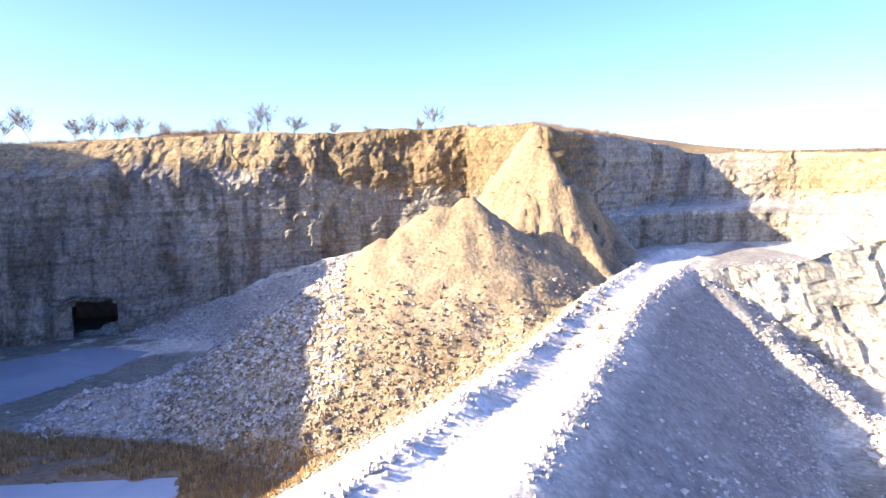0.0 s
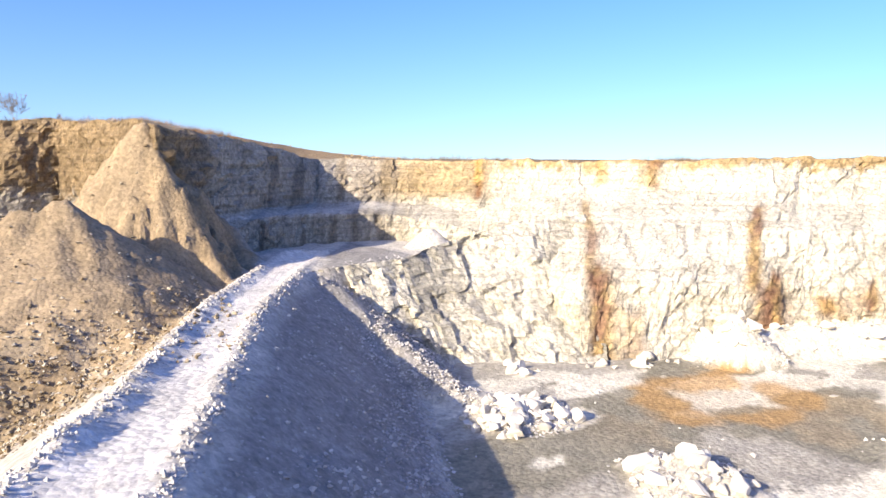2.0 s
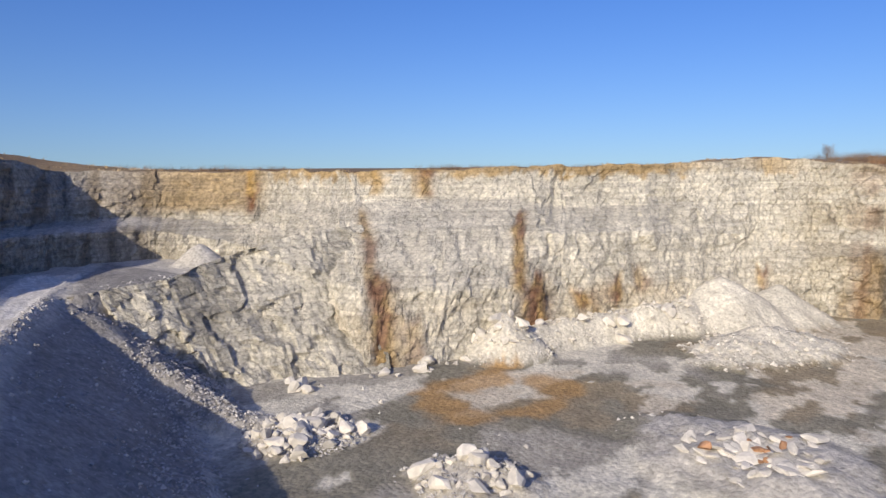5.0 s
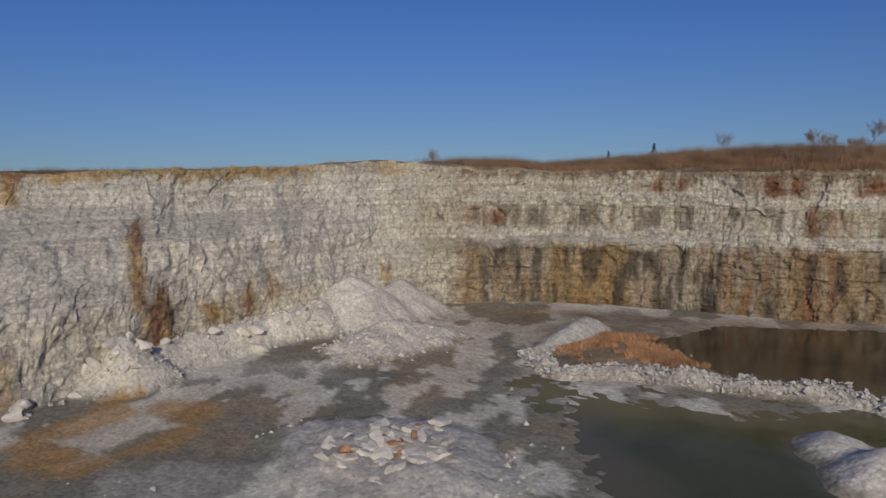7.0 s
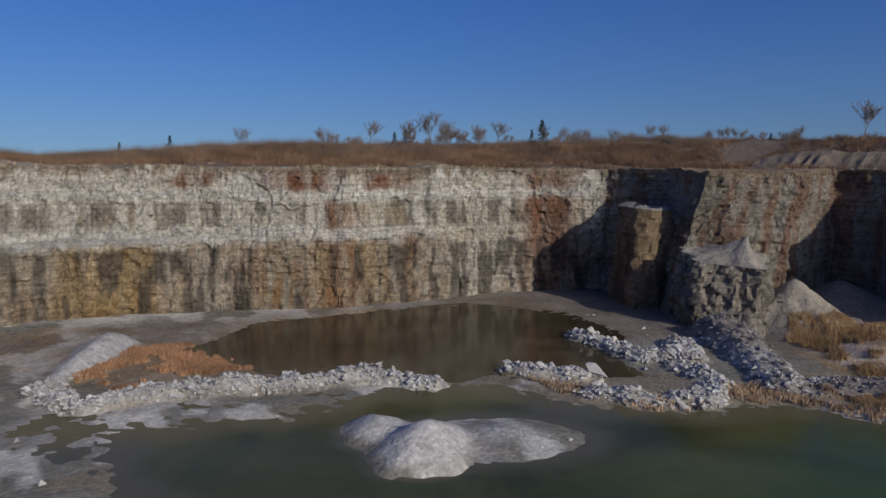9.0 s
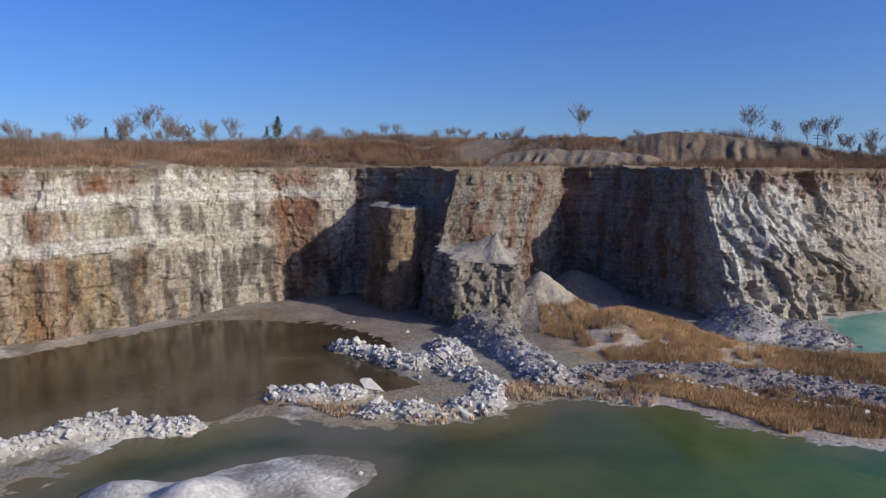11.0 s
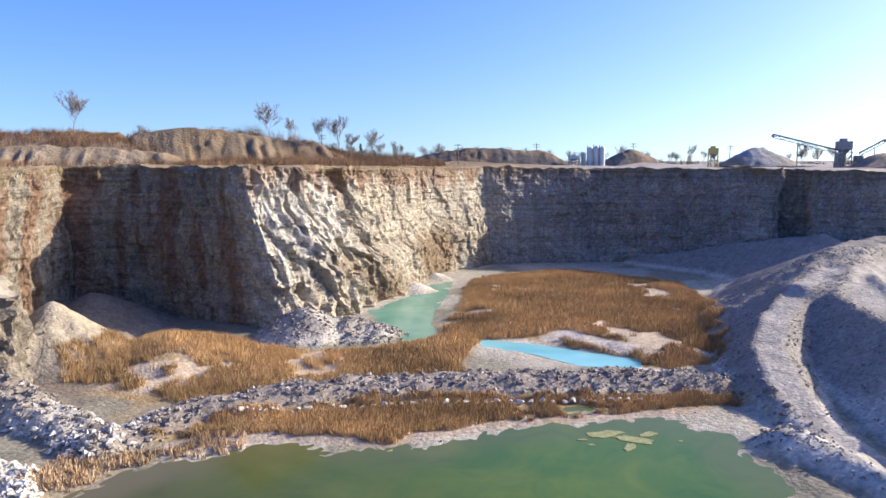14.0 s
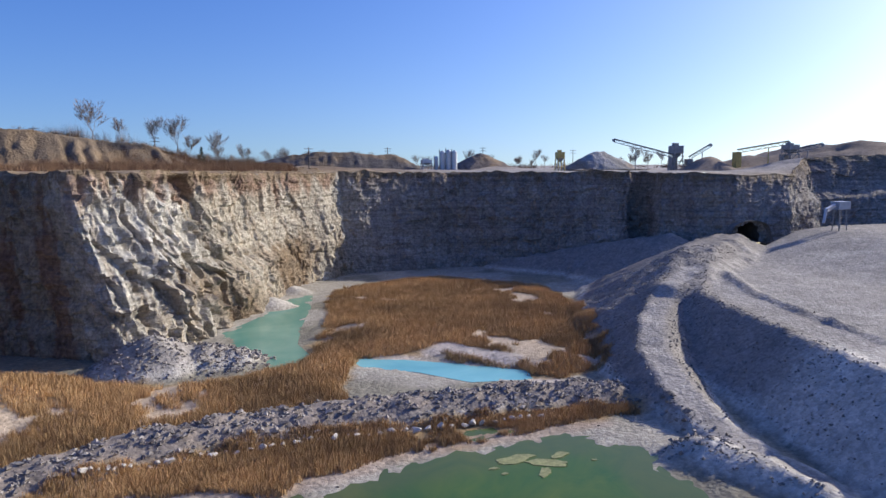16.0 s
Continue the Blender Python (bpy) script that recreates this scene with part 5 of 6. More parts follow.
def on_bank(x, y, h):
    r, side, v = along(x, y, RIDGE)
    patch = fbm(x * 0.09, y * 0.09, 0, 3, 701)
    return (side > 0) & (r > 2) & (r < 26) & (rng.random(len(x)) < 0.10 + 0.9 * smooth(6, 19, r + 9 * patch)) & (y > 40)


PALE = [(0.46, 0.44, 0.41), (0.54, 0.51, 0.47), (0.38, 0.36, 0.34)]
TAN = [(0.27, 0.21, 0.13), (0.33, 0.28, 0.20), (0.23, 0.17, 0.10), (0.42, 0.38, 0.31)]
rubble("rubble", 90000, (12, 82, 40, 118), (0.08, 0.42), PALE, "grey stones strewn down the haul road bank", lambda x, y, h: on_bank(x, y, h) | ((np.hypot(x - 68, y - 71) < 12) | (np.hypot(x - 64, y - 44) < 9)))
rubble("rubble", 80000, (-30, 32, 66, 128), (0.10, 0.5), TAN, "tan stones and clods on the spoil heap", lambda x, y, h: (along(x, y, RIDGE)[1] < 0) & (rng.random(len(x)) < np.clip(1.15 - h / 16, 0.02, 1)))
rubble("rubble", 50000, (-58, -4, 84, 156), (0.12, 0.55), PALE, "pale broken rock of a shaded rubble tongue")
rubble("rubble", 60000, (76, 140, -110, 6), (0.13, 0.7), [(0.50, 0.475, 0.43), (0.43, 0.40, 0.36), (0.57, 0.545, 0.49)], "white broken stone of the pond spits and berm", lambda x, y, h: ((y > -99) | (h < 1.6)) & (np.hypot(x - 90, y + 39) > 17))
rubble("rubble", 40000, (-8, 112, -158, -92), (0.12, 0.55), [(0.25, 0.225, 0.20), (0.33, 0.30, 0.27), (0.20, 0.175, 0.155)], "grey broken stone of the bank and heaps")
rubble("rubble", 60000, (-75, 4, -178, -76), (0.08, 0.32), [(0.25, 0.23, 0.21), (0.31, 0.29, 0.26), (0.21, 0.19, 0.17)], "grey stones on the track bank and yard slope",
       lambda x, y, h: (h > 1.2) & (along(x, y, TRACK)[0] > 2.4) & ((inside(x, y, YARD) < 0.5) | (rng.random(len(x)) < 0.05)))
rubble("rubble", 26000, (74, 160, 8, 96), (0.15, 0.7), [(0.64, 0.60, 0.52), (0.56, 0.51, 0.43)], "white stones below the limestone face", lambda x, y, h: np.hypot(x - 88, y - 19) > 16)


def road_edge(n, offset, spread, size, label):
    line = np.array(RIDGE[6:-1], float)
    ln = np.concatenate([[0], np.cumsum(np.hypot(*np.diff(line[:, :2], axis=0).T))])
    t = rng.uniform(0, ln[-1], n)
    d = np.gradient(line[:, :2], axis=0)
    d /= np.hypot(d[:, 0], d[:, 1])[:, None]
    dx, dy, w = np.interp(t, ln, d[:, 0]), np.interp(t, ln, d[:, 1]), np.interp(t, ln, line[:, 3])
    o = (offset if offset < 3 else 0) + (w - 1.2 if offset >= 3 else 0) + rng.normal(0, spread, n)
    x, y = np.interp(t, ln, line[:, 0]) - dy * o, np.interp(t, ln, line[:, 1]) + dx * o
    h, _ = ground_height(x, y)
    k = n
    octa = np.array([(1, 0, 0), (0, 1, 0), (-1, 0, 0), (0, -1, 0), (0.1, 0.1, 1), (0, 0, -1)], float)
    tri = np.array([(0, 1, 4), (1, 2, 4), (2, 3, 4), (3, 0, 4), (1, 0, 5), (2, 1, 5), (3, 2, 5), (0, 3, 5)])
    s = size[0] + (size[1] - size[0]) * rng.random(k) ** 3
    V = octa[None] * (1 + rng.uniform(-0.45, 0.3, (k, 6, 3))) * s[:, None, None] * np.array((1, 0.8, 0.62))
    V = V + np.stack([x, y, h + 0.2 * s], -1)[:, None]
    c = np.array(PALE)[rng.integers(3, size=k)] * rng.uniform(0.85, 1.15, (k, 1))
    F = (tri[None] + (np.arange(k) * 6)[:, None, None]).reshape(-1, 3)
    tagged(mesh_object("rubble", V.reshape(-1, 3), F, M_RUBBLE, np.repeat(c, 6, 0)), label, "rubble", kind="stuff")


road_edge(2200, 0.2, 0.5, (0.1, 0.38), "stones along the crest of the haul road bank")
road_edge(2600, 5.0, 0.6, (0.1, 0.4), "stones on the haul road safety berm")

# ---------------------------------------------------------------- reeds, grass and brush
M_REED = earth_material("dry_reed", grain=0.4, speck=0.25, bump=0.0, rough=0.8)
M_TWIG = earth_material("bare_twigs", grain=0.4, speck=0.2, bump=0.0, rough=0.9)


def blades(name, x, y, z, tall, width, spread, per, tints, material, label, category):
    """Thin blades fanning out of each tuft, joined in one mesh."""
    n = len(x)
    tints = np.array(tints)
    tc = tints[rng.integers(len(tints), size=n)] * rng.uniform(0.8, 1.15, (n, 1)) * (1 + 0.28 * fbm(x * 0.07, y * 0.12, 0, 4, 77))[:, None]
    T = tall * rng.uniform(0.6, 1.15, n)
    X, Y, Z, T, C = (np.repeat(a, per, 0) for a in (x, y, z, T, tc))
    k = n * per
    a, b = rng.uniform(0, 6.283, k), rng.uniform(0, 6.283, k)
    bx, by = X + np.cos(b) * spread * rng.random(k), Y + np.sin(b) * spread * rng.random(k)
    lean = rng.normal(0, 0.22, (k, 2)) * T[:, None]
    hgt = T * rng.uniform(0.6, 1.0, k)
    w = width * rng.uniform(0.6, 1.4, k)
    p0 = np.stack([bx - np.cos(a) * w, by - np.sin(a) * w, Z - 0.1], 1)
    p1 = np.stack([bx + np.cos(a) * w, by + np.sin(a) * w, Z - 0.1], 1)
    p2 = np.stack([bx + lean[:, 0] + np.cos(a) * w * 0.3, by + lean[:, 1] + np.sin(a) * w * 0.3, Z + hgt], 1)
    V = np.stack([p0, p1, p2], 1).reshape(-1, 3)
    F = np.arange(3 * k).reshape(k, 3)
    ob = mesh_object(name, V, F, material, np.repeat(C, 3, 0))
    return tagged(ob, label, category, kind="stuff")


def tufts(n, area, test):
    x0, x1, y0, y1 = area
    x, y = rng.uniform(x0, x1, n), rng.uniform(y0, y1, n)
    h, _ = ground_height(x, y)
    m = test(x, y, h)
    return x[m], y[m], h[m]


REED_TINTS = [(0.43, 0.275, 0.13), (0.50, 0.34, 0.17), (0.36, 0.22, 0.10), (0.46, 0.30, 0.14)]
DENSE = lambda x, y: fbm(x * 0.05, y * 0.05, 0, 4, 401) + 0.4 * fbm(x * 0.22, y * 0.22, 0, 4, 402)
x, y, z = tufts(120000, (-36, 106, -230, -96), lambda x, y, h: ((inside(x, y, REEDS) + 1.5 * vnoise(x * 0.3, y * 0.3, 0, 9) > 0) & (DENSE(x, y) < 0.72)) & (h > 0.05) & (h < 4.5)
                & (along(x, y, [(2, -124.5), (12, -133), (22, -144), (12, -147), (4, -136)])[0] > 2.2) & (np.hypot(x - 63, y + 151) > 9.5))
blades("reed_bed", x, y, z, 1.25, 0.042, 0.75, 9, REED_TINTS, M_REED, "dense bed of golden-brown dry reeds", "reeds")
x, y, z = tufts(26000, (-8, 80, -116, -96), lambda x, y, h: (inside(x, y, SHORE) + 1.0 * vnoise(x * 0.4, y * 0.4, 0, 12) > 0.6) & (h > 0.05) & (h < 1.7))
blades("reed_bed", x, y, z, 0.95, 0.042, 0.6, 9, REED_TINTS, M_REED, "strip of brown dry reeds along the pond shore", "reeds")
x, y, z = tufts(16000, (60, 108, -125, -66), lambda x, y, h: (h > 0.03) & (h < 0.75) & (vnoise(x * 0.12, y * 0.12, 0, 15) > -0.1) & (inside(x, y, POOL) > -7))
blades("reed_bed", x, y, z, 0.9, 0.10, 0.4, 4, [(0.56, 0.40, 0.25), (0.48, 0.33, 0.19)], M_REED, "pale dry reeds at the edges of the spits", "reeds")
x, y, z = tufts(26000, (122, 160, -44, 0), lambda x, y, h: (inside(x, y, ISLET) + 7 * vnoise(x * 0.09, y * 0.16, 0, 16) > 3) & (h > 0.02) & (h < 0.9))
blades("reed_bed", x, y, z, 0.8, 0.10, 0.4, 4, [(0.42, 0.22, 0.11), (0.48, 0.28, 0.15)], M_REED, "low reddish-brown reeds on the wet floor", "reeds")
x, y, z = tufts(16000, (-60, 0, 66, 100), lambda x, y, h: (h > 0.05) & (h < 2.6) & (inside(x, y, [(-60, 100), (-30, 90), (-14, 84), (2, 84), (-2, 66), (-60, 58)]) > 0))
blades("reed_bed", x, y, z, 0.9, 0.09, 0.4, 4, [(0.30, 0.19, 0.09), (0.38, 0.26, 0.13)], M_REED, "dark dry grass beside the shaded pond", "grass")


def land_points(n, test, area=(-260, 420, -420, 330)):
    """Points on the land outside the rim, with their height."""
    x, y = rng.uniform(area[0], area[1], n), rng.uniform(area[2], area[3], n)
    r = -inside(x, y, RIM[::6, :2])
    m = (r > 1.0) & test(x, y, r)
    x, y = x[m], y[m]
    dg = bpy.context.evaluated_depsgraph_get()
    keep, z = [], []
    inv = land.matrix_world.inverted()
    for k in range(len(x)):
        hit, loc, _, _ = land.ray_cast(Vector((x[k], y[k], 200)), Vector((0, 0, -1)))
        keep.append(hit)
        z.append(loc.z if hit else 0)
    keep = np.array(keep, bool)
    return x[keep], y[keep], np.array(z)[keep]


bpy.context.view_layer.update()
x, y, z = land_points(60000, lambda x, y, r: (r < 60) & (vnoise(x * 0.06, y * 0.06, 0, 31) > -0.35) & ~((x < 20) & (y < -200)) & (x > -120) & (y > -300))
blades("dry_grass", x, y, z, 0.7, 0.09, 0.5, 4, [(0.42, 0.31, 0.17), (0.34, 0.23, 0.12), (0.48, 0.37, 0.21)], M_REED, "tawny dry grass on the rim", "grass")
BRUSHY = lambda x, y, r: ((x > 170) & (y < 20) & (y > -230) & (r > 14) & (r < 130)) | ((y < -170) & (x > 30) & (r > 10) & (r < 110)) | ((y > 150) & (r > 8) & (r < 70) & (x < 60))
for area, n in (((170, 330, -240, 30), 26000), ((20, 260, -300, -165), 26000), ((-120, 70, 150, 260), 12000)):
    x, y, z = land_points(n, lambda x, y, r: BRUSHY(x, y, r) & (vnoise(x * 0.05, y * 0.05, 0, 33) > -0.4), area)
    blades("brush", x, y, z, 2.3, 0.04, 1.4, 14, [(0.22, 0.125, 0.07), (0.28, 0.17, 0.095), (0.17, 0.105, 0.06)], M_TWIG, "leafless reddish brush on the land above the pit", "brush")
for area in ((215, 345, -250, 40), (40, 260, -330, -236)):
    x, y, z = land_points(5000, lambda x, y, r: (r > 32) & (vnoise(x * 0.05, y * 0.05, 0, 34) > -0.3), area)
    blades("brush", x, y, z, 4.6, 0.035, 2.4, 26, [(0.19, 0.125, 0.08), (0.24, 0.165, 0.11), (0.16, 0.11, 0.075)], M_TWIG, "tall leafless thicket above the pit", "brush")
x, y, z = land_points(30000, lambda x, y, r: (r > 220) & (r < 420) & (vnoise(x * 0.02, y * 0.02, 0, 35) > -0.1), (-420, 700, -700, 600))
blades("brush", x, y, z, 5.0, 0.10, 2.6, 12, [(0.15, 0.10, 0.065), (0.19, 0.125, 0.08)], M_TWIG, "far leafless thicket on the horizon", "brush")

# ---------------------------------------------------------------- trees
M_BARK = plain_material("grey_bark", (0.23, 0.185, 0.15), 0.95, vary=0.3, scale=5)
M_NEEDLE = plain_material("dark_needles", (0.030, 0.045, 0.022), 0.9, vary=0.4, scale=4)


def limb(bm, a, b, r0, r1, sides=5):
    a, b = Vector(a), Vector(b)
    q = (b - a).to_track_quat('Z', 'Y')
    rings = []
    for p, r in ((a, r0), (b, r1)):
        rings.append([bm.verts.new(p + q @ Vector((math.cos(6.283 * k / sides) * r, math.sin(6.283 * k / sides) * r, 0))) for k in range(sides)])
    for k in range(sides):
        bm.faces.new((rings[0][k], rings[0][(k + 1) % sides], rings[1][(k + 1) % sides], rings[1][k]))


def bare_tree(seed, tall, spread=0.5):
    r = random.Random(seed)
    tree = new("bare_tree")
    tb, cb = bmesh.new(), bmesh.new()

    def twig(p, d, length):
        side = Vector((r.gauss(0, 1), r.gauss(0, 1), r.gauss(0, 1))).cross(d).normalized() * 0.028
        cb.faces.new([cb.verts.new(p - side), cb.verts.new(p + side), cb.verts.new(p + d * length)])

    def grow(p, d, length, rad, depth, into):
        for k in range(3):
            d = (d + Vector((r.gauss(0, 0.12), r.gauss(0, 0.12), 0.03))).normalized()
            q = p + d * length / 3
            r1 = max(rad * 0.9, 0.016)
            limb(into, p, q, rad, r1, 5 if depth < 2 else 3)
            p, rad = q, r1
            if depth:
                for _ in range(1 if depth < 3 else 3):
                    side = Vector((r.gauss(0, 1), r.gauss(0, 1), r.uniform(0.0, 1.0))).normalized()
                    if depth < 3:
                        grow(p, (d * 0.6 + side * 0.8).normalized(), length * r.uniform(0.5, 0.75), rad * 0.45, depth + 1, cb)
                    else:
                        twig(p, (d * 0.8 + side * 0.7).normalized(), tall * r.uniform(0.05, 0.11))
        if depth < 3:
            for _ in range(3):
                side = Vector((r.gauss(0, 1), r.gauss(0, 1), r.uniform(0.3, 1.2))).normalized()
                grow(p, (d * 0.8 + side * spread * 1.6).normalized(), length * r.uniform(0.7, 0.92), rad * 0.55, depth + 1, cb)
        else:
            for _ in range(4):
                side = Vector((r.gauss(0, 1), r.gauss(0, 1), r.uniform(0.0, 0.8))).normalized()
                twig(p, (d + side * 0.6).normalized(), tall * r.uniform(0.06, 0.13))
    grow(Vector((0, 0, -0.3)), Vector((0, 0, 1)), tall * 0.30, tall * 0.012, 0, tb)
    part("trunk", tb, M_BARK, tree)
    part("crown", cb, M_BARK, tree, "leafless crown of fine twigs")
    return tagged(tree, "leafless grey deciduous tree on the rim land", "tree", "bare trees above the pit")


def pine_tree(seed, tall):
    r = random.Random(seed)
    tree = new("pine_tree")
    bm = bmesh.new()
    limb(bm, (0, 0, -0.3), (0, 0, tall), tall * 0.022, 0.03, 6)
    part("trunk", bm, M_BARK, tree)
    bm = bmesh.new()
    for lvl in range(26):
        z = tall * (0.22 + 0.76 * lvl / 25)
        reach = tall * 0.36 * (1 - lvl / 27) * r.uniform(0.6, 1.15)
        for k in range(6):
            a = r.uniform(0, 6.283)
            for j in range(5):
                f = r.uniform(0.25, 1.0)
                p = Vector((math.cos(a) * reach * f, math.sin(a) * reach * f, z - reach * 0.25 * f + r.uniform(-0.2, 0.2)))
                s = r.uniform(0.25, 0.55)
                v = [bm.verts.new(p + Vector((r.uniform(-s, s), r.uniform(-s, s), r.uniform(-s, s) * 0.5))) for _ in range(3)]
                bm.faces.new(v)
    part("crown", bm, M_NEEDLE, tree, "ragged crown of dark green needles")
    return tagged(tree, "dark green conifer standing above the brush", "tree", "conifers above the pit")


TREES = [bare_tree(k, 9 + (k % 3) * 1.5, 0.42 + 0.06 * k) for k in range(5)]
PINES = [pine_tree(40 + k, 9.0 + k) for k in range(2)]
spots = [(131.8, -211.7, 1.15), (84.2, -233.3, 1.0), (64, -236.8, 0.85), (60, -239, 0.8), (53, -243, 0.85), (45, -246, 0.7), (78, -238, 0.6), (70, -236, 0.7), (212, -219, 0.9), (230, -189, 0.8),
         (246.6, -152.6, 0.95), (253.5, -142.2, 1.0), (237.6, -124.5, 1.05), (233.8, -131, 1.0), (240, -118, 0.9), (244, -136, 0.9), (228, -140, 0.8), (187, -262, 0.8), (201, -256, 0.8)]
spots += [
         (160, -270, 0.7), (150, -262, 0.6), (338, 46, 0.8), (-92.7, 210, 0.9), (-83.7, 214, 1.0), (-78, 216, 0.85), (-73, 218, 1.0), (-99, 206, 0.8), (-31, 238, 1.0), (-24, 239, 1.05),
         (-36, 236, 0.7), (14.3, 199.5, 0.6), (18, 189, 0.7), (-49, 255, 0.8), (-56, 250, 0.7), (-64, 236, 0.7), (0, 205, 0.5), (258, -128, 0.8), (262, -112, 0.8), (270, -160, 0.9), (222, -178, 0.7),
         (268, -96, 0.8), (282, -70, 0.7), (262, -172, 0.9), (-10, 222, 0.7), (-70, 230, 0.8), (30, 200, 0.5), (110, -262, 0.7), (126, -250, 0.6)]
for k in range(150):
    a = rng.uniform(-2.2, -0.2)
    d = rng.uniform(310, 460)
    spots.append((40 + d * math.cos(a), -60 + d * math.sin(a), rng.uniform(0.45, 0.9)))
for k, (x, y, s) in enumerate(spots):
    src = TREES[k % 5]
    m = pose(x, y, land_z(x, y), 0, 0, (k * 77) % 360) @ Matrix.Scale(s * 1.25, 4)
    if k < 5:
        src.matrix_world = m
    else:
        ob = copy_thing(src, Matrix.Identity(4))
        ob.matrix_world = m
for k, (x, y, s) in enumerate([(336, -54, 0.9), (278.8, -132, 0.8), (276.8, -136, 1.0), (246.2, -183.2, 1.3), (250, -181, 1.0), (197, -263, 0.8), (58, -258, 0.7), (300, -30, 0.6)]):
    src = PINES[k % 2]
    m = pose(x, y, land_z(x, y), 0, 0, k * 50) @ Matrix.Scale(s, 4)
    if k < 2:
        src.matrix_world = m
    else:
        copy_thing(src, Matrix.Identity(4)).matrix_world = m

# ---------------------------------------------------------------- plant, conveyors and poles
M_STEEL = plain_material("weathered_steel", (0.30, 0.29, 0.28), 0.6, 0.4, 0.25, 1.0)
M_YELLOW = plain_material("faded_yellow_paint", (0.50, 0.37, 0.12), 0.6, 0.0, 0.2, 1.0)
M_GALV = plain_material("galvanised_sheet", (0.50, 0.51, 0.53), 0.45, 0.5, 0.15, 0.8)
M_WOOD = plain_material("grey_pole_wood", (0.16, 0.13, 0.11), 0.9, 0.0, 0.25, 4.0)
M_BELT = plain_material("dark_rubber_belt", (0.05, 0.05, 0.05), 0.8, 0.0, 0.2, 2.0)


def beam(bm, a, b, w):
    a, b = Vector(a), Vector(b)
    q = (b - a).to_track_quat('Z', 'Y')
    c = [[bm.verts.new(p + q @ Vector((sx * w / 2, sy * w / 2, 0))) for sx, sy in ((-1, -1), (1, -1), (1, 1), (-1, 1))] for p in (a, b)]
    for k in range(4):
        bm.faces.new((c[0][k], c[0][(k + 1) % 4], c[1][(k + 1) % 4], c[1][k]))
    bm.faces.new(c[0][::-1])
    bm.faces.new(c[1])


def box(bm, x0, x1, y0, y1, z0, z1):
    beam_pts = [bm.verts.new((x, y, z)) for z in (z0, z1) for x, y in ((x0, y0), (x1, y0), (x1, y1), (x0, y1))]
    for f in ((3, 2, 1, 0), (4, 5, 6, 7), (0, 1, 5, 4), (1, 2, 6, 5), (2, 3, 7, 6), (3, 0, 4, 7)):
        bm.faces.new([beam_pts[i] for i in f])


def conveyor(head, tail, material, label):
    """A stacking conveyor: lattice boom, belt and two legs. head is the high end."""
    head, tail = Vector(head), Vector(tail)
    root = new("conveyor")
    root.location = (tail.x, tail.y, land_z(tail.x, tail.y))
    o = root.location
    h, t = head - o, tail - o
    side = (h - t).cross(Vector((0, 0, 1))).normalized() * 0.7
    up = Vector((0, 0, 1.1))
    bm = bmesh.new()
    n = 14
    for s in (side, -side):
        beam(bm, t + s, h + s, 0.22)
        beam(bm, t + s + up, h + s + up, 0.22)
        for k in range(n):
            a, b = t.lerp(h, k / n), t.lerp(h, (k + 1) / n)
            beam(bm, a + s + (up if k % 2 else Vector()), b + s + (Vector() if k % 2 else up), 0.14)
    part("boom", bm, material, root)
    bm = bmesh.new()
    beam(bm, t + up * 1.15, h + up * 1.15, 0.5)
    part("belt", bm, M_BELT, root, "dark rubber belt")
    p = t.lerp(h, 0.62)
    gz = land_z(o.x + p.x, o.y + p.y) - o.z
    for s in (side, -side):
        bm = bmesh.new()
        beam(bm, p + s, Vector((p.x, p.y, gz - 0.3)) + s * 2.2, 0.3)
        part("leg", bm, material, root)
    bm = bmesh.new()
    bmesh.ops.create_cone(bm, segments=14, radius1=0.6, radius2=0.6, depth=1.6, cap_ends=True, matrix=Matrix.Translation(h + up * 0.6) @ side.to_track_quat('Z', 'Y').to_matrix().to_4x4())
    part("drum", bm, M_STEEL, root)
    bm = bmesh.new()
    box(bm, t.x - 1.2, t.x + 1.2, t.y - 1.2, t.y + 1.2, -0.3, max(t.z, 0.5) + 0.4)
    part("hopper", bm, material, root)
    return tagged(root, label, "conveyor", "conveyors at the plant")


def tower(x, y, wide, tall, material, label, name="screening_tower"):
    root = new(name)
    root.location = (x, y, land_z(x, y))
    w = wide / 2
    for sx in (-1, 1):
        for sy in (-1, 1):
            bm = bmesh.new()
            beam(bm, (sx * w, sy * w, -0.3), (sx * w * 0.85, sy * w * 0.85, tall * 0.72), 0.35)
            part("leg", bm, material, root)
    bm = bmesh.new()
    for z in (tall * 0.3, tall * 0.5):
        box(bm, -w * 1.1, w * 1.1, -w * 1.1, w * 1.1, z, z + 0.25)
    for sx in (-1, 1):
        beam(bm, (sx * w, -w, 0), (sx * w, w, tall * 0.5), 0.2)
        beam(bm, (-w, sx * w, tall * 0.5), (w, sx * w, 0), 0.2)
    part("platform", bm, M_STEEL, root)
    bm = bmesh.new()
    box(bm, -w, w, -w, w, tall * 0.62, tall * 0.9)
    box(bm, -w * 0.4, w * 0.6, -w * 0.5, w * 0.3, tall * 0.9, tall)
    part("screen_box", bm, material, root)
    bm = bmesh.new()
    bmesh.ops.create_cone(bm, segments=4, radius1=w * 0.3, radius2=w * 1.2, depth=tall * 0.2, cap_ends=True, matrix=Matrix.Translation((0, 0, tall * 0.52)) @ Matrix.Rotation(0.785, 4, 'Z'))
    part("hopper", bm, M_STEEL, root)
    return tagged(root, label, "plant tower", "towers of the plant")


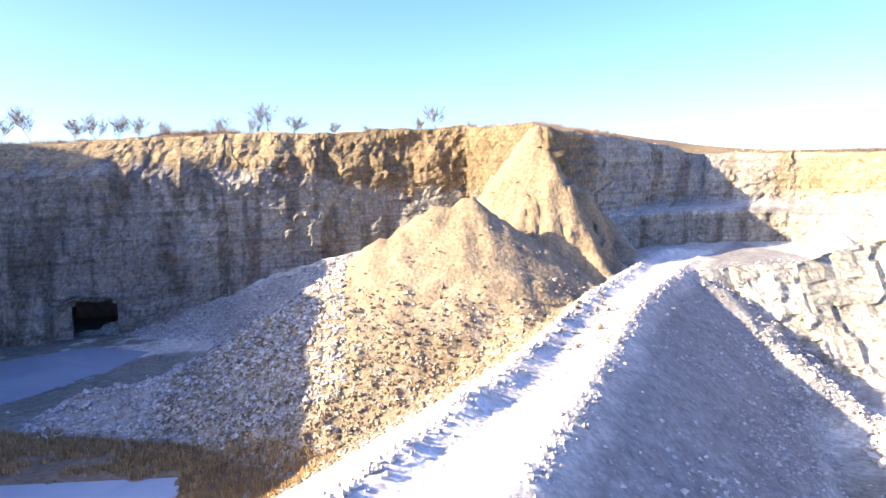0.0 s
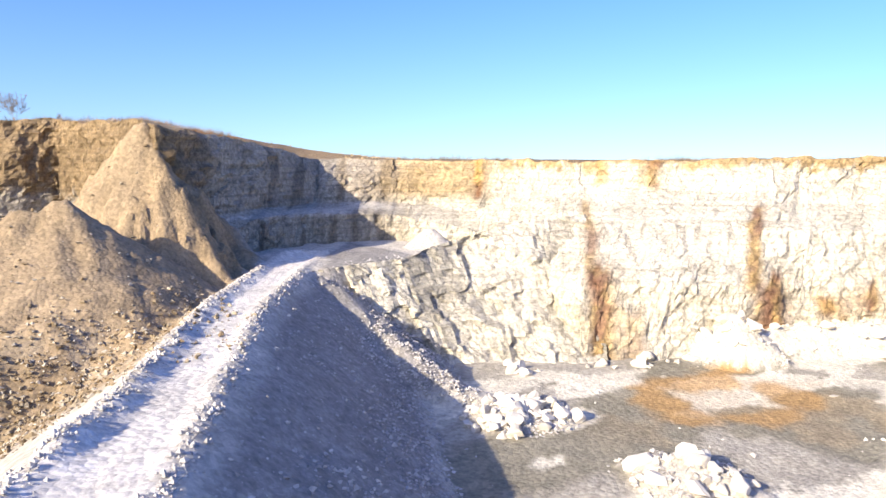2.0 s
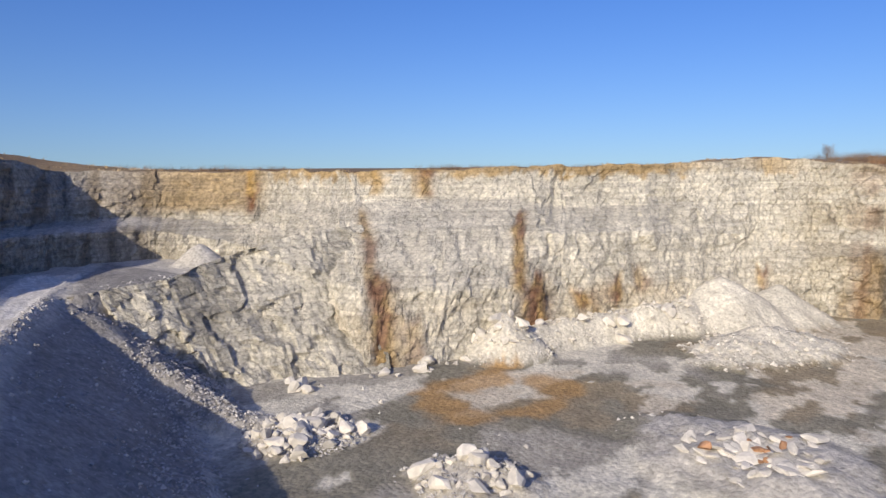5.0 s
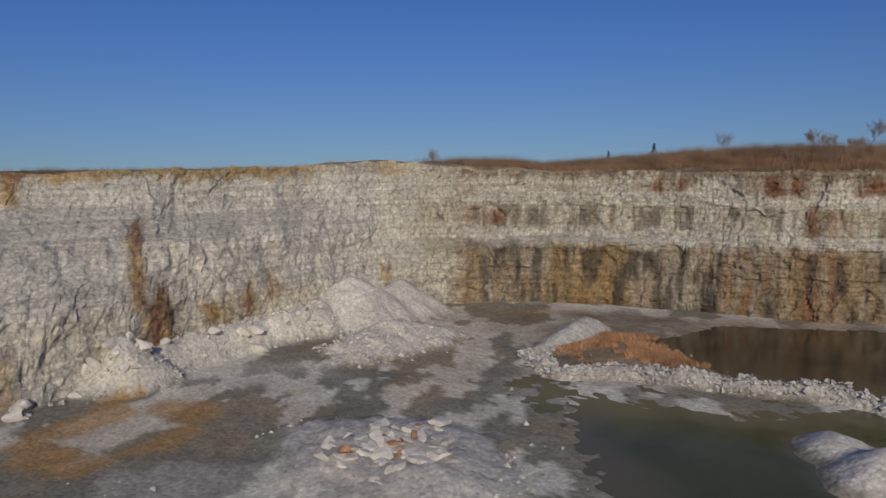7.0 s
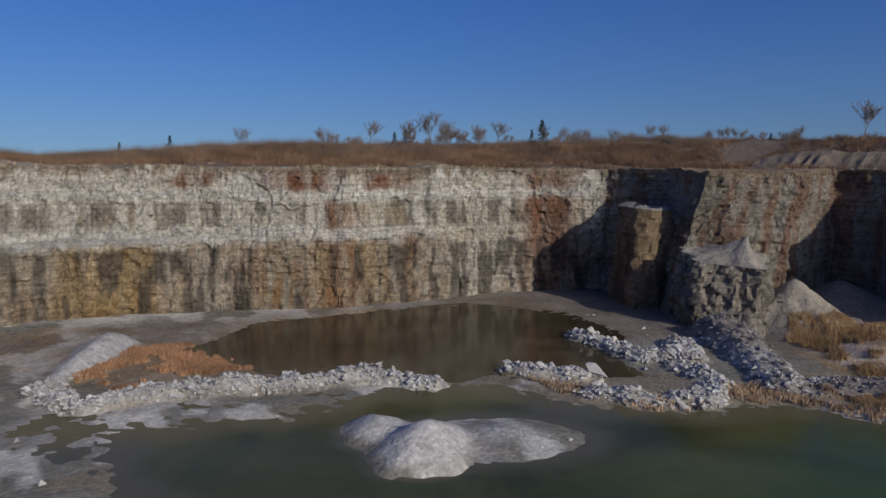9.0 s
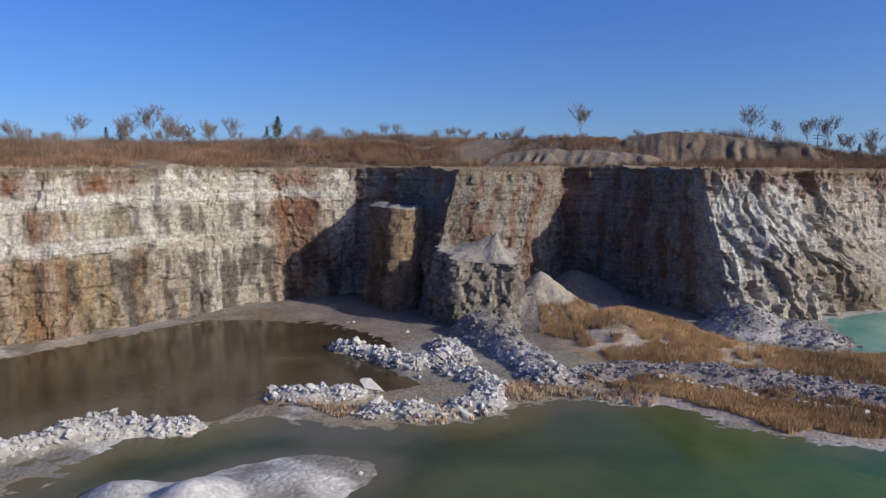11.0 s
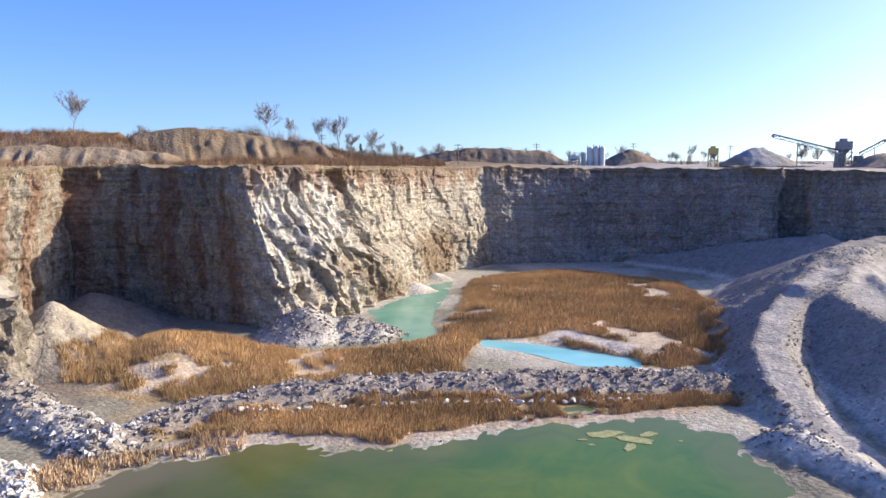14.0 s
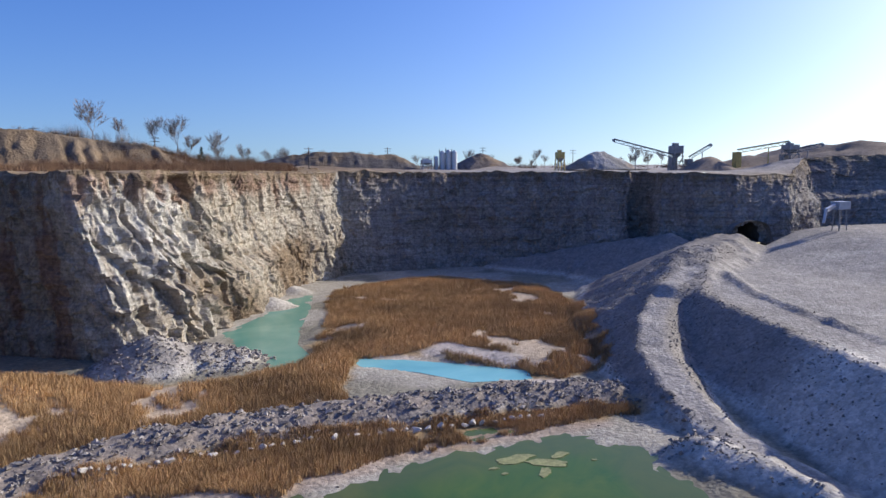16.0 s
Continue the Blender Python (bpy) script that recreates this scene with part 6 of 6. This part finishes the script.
def silo(x, y, rad, tall):
    root = new("silo")
    root.location = (x, y, land_z(x, y) - 0.2)
    bm = bmesh.new()
    bmesh.ops.create_cone(bm, segments=20, radius1=rad, radius2=rad, depth=tall * 0.8, cap_ends=True, matrix=Matrix.Translation((0, 0, tall * 0.4)))
    for k in range(5):
        bmesh.ops.create_cone(bm, segments=20, radius1=rad * 1.03, radius2=rad * 1.03, depth=0.15, cap_ends=True, matrix=Matrix.Translation((0, 0, tall * 0.15 * (k + 0.5))))
    part("shell", bm, M_GALV, root)
    bm = bmesh.new()
    bmesh.ops.create_cone(bm, segments=20, radius1=rad * 1.04, radius2=rad * 0.3, depth=tall * 0.1, cap_ends=True, matrix=Matrix.Translation((0, 0, tall * 0.85)))
    part("roof", bm, M_GALV, root)
    bm = bmesh.new()
    beam(bm, (rad, 0, 0), (rad, 0, tall * 0.95), 0.3)
    part("ladder", bm, M_STEEL, root)
    return tagged(root, "pale galvanised silo of the plant", "silo", "silos of the plant")


def pole(x, y, tall):
    root = new("power_pole")
    root.location = (x, y, land_z(x, y) - 0.3)
    bm = bmesh.new()
    limb(bm, (0, 0, 0), (0, 0, tall), 0.2, 0.13, 7)
    part("post", bm, M_WOOD, root)
    for k, z in enumerate((tall - 0.6, tall - 1.7)):
        bm = bmesh.new()
        beam(bm, (-1.5, 0, z), (1.5, 0, z), 0.16)
        part("crossarm", bm, M_WOOD, root)
    for sx in (-1.35, -0.6, 0.6, 1.35):
        bm = bmesh.new()
        bmesh.ops.create_cone(bm, segments=8, radius1=0.09, radius2=0.06, depth=0.25, cap_ends=True, matrix=Matrix.Translation((sx, 0, tall - 0.4)))
        part("insulator", bm, M_GALV, root)
    return tagged(root, "weathered wooden power pole with crossarms", "power pole", "power poles")


conveyor((-99.4, -283, 43), (-119, -271, 36.5), M_STEEL, "long grey lattice stacking conveyor on the skyline")
conveyor((-130.6, -263, 40.5), (-124, -267.6, 35.5), M_STEEL, "short grey conveyor by the screening tower")
conveyor((-152, -246, 41), (-138, -257, 38), M_YELLOW, "faded yellow conveyor feeding the crusher")
conveyor((-160, -238, 40), (-151, -247, 37), M_STEEL, "small dark conveyor on the spoil")
tower(-120, -270.4, 4.2, 10.5, M_STEEL, "dark steel screening tower of the stone plant")
tower(-152, -245, 4.5, 6.5, M_STEEL, "low steel crusher tower on the skyline")
tower(-80.5, -293, 3.0, 8.5, M_YELLOW, "faded yellow batching tower of the plant")
for x, y, r_, h_ in ((-35, -310, 1.2, 9.0), (-37.4, -309, 1.2, 9.5), (-39.6, -308, 1.2, 9.2), (-32.6, -311, 0.9, 6.5)):
    silo(x, y, r_, h_)
tower(-28.5, -311.5, 4.0, 4.6, M_GALV, "low galvanised loading gantry by the silos", "loading_gantry")
for x, y, h_ in ((117, -271, 9), (107.8, -274, 9.5), (95.6, -276.6, 9), (73.5, -280, 9), (23, -280, 8), (-60, -330, 9), (-100, -320, 9), (-16, -330, 9), (-140, -300, 9)):
    pole(x, y, h_)


def loader_chute():
    """Loading chute beside the ramp: four legs, bin and discharge spout."""
    x, y = -117.0, -186.5
    z = ground_at(x, y)
    root = new("loading_chute")
    root.location = (x, y, z)
    for sx in (-1.4, 1.4):
        for sy in (-1.2, 1.2):
            bm = bmesh.new()
            beam(bm, (sx, sy, -0.3), (sx * 0.8, sy * 0.8, 6.0), 0.3)
            part("leg", bm, M_STEEL, root)
    bm = bmesh.new()
    box(bm, -2, 2, -1.6, 1.6, 6.0, 8.2)
    part("bin", bm, M_GALV, root)
    bm = bmesh.new()
    beam(bm, (1.6, 0, 7.2), (7.5, 2.5, 6.0), 0.9)
    beam(bm, (7.5, 2.5, 6.2), (8.6, 3.0, 2.5), 0.6)
    part("spout", bm, M_GALV, root)
    tagged(root, "pale steel loading chute standing by the ramp", "loading chute")


loader_chute()

# ---------------------------------------------------------------- algae on the pond
M_ALGAE = plain_material("algae", (0.24, 0.25, 0.12), 0.9, vary=0.4, scale=1.5)


def algae(cx, cy, rx, ry, turn, seed):
    bm = bmesh.new()
    ring = []
    for k in range(40):
        a = 6.283 * k / 40
        r = 1 + 0.45 * noise.noise(Vector((math.cos(a) * 1.6 + seed, math.sin(a) * 1.6, 0))) + 0.2 * noise.noise(Vector((math.cos(a) * 5, math.sin(a) * 5, seed)))
        u, v = math.cos(a) * r * rx, math.sin(a) * r * ry
        ring.append(bm.verts.new((u * math.cos(turn) - v * math.sin(turn), u * math.sin(turn) + v * math.cos(turn), 0)))
    f = bm.faces.new(ring)
    top = bmesh.ops.extrude_face_region(bm, geom=[f])
    for v in top["geom"]:
        if isinstance(v, bmesh.types.BMVert):
            v.co.z += 0.07
    me = bpy.data.meshes.new("algae_mat")
    bm.to_mesh(me)
    bm.free()
    me.materials.append(M_ALGAE)
    ob = new("algae_mat", me)
    ob.location = (cx, cy, 0.0)
    tagged(ob, "olive algae mat floating on the green pond", "algae", "algae mats")


for k, a in enumerate(((18.5, -98.8, 2.6, 0.9, 0.2), (15.0, -96.8, 2.8, 1.0, -0.5), (12.8, -98.4, 1.4, 0.7, 0.4), (16.4, -94.6, 1.3, 0.6, 0.9), (21.5, -97.2, 0.6, 0.3, 0), (20.8, -95.6, 0.4, 0.25, 0), (9.5, -96, 0.35, 0.2, 0))):
    algae(*a, k * 3.1)
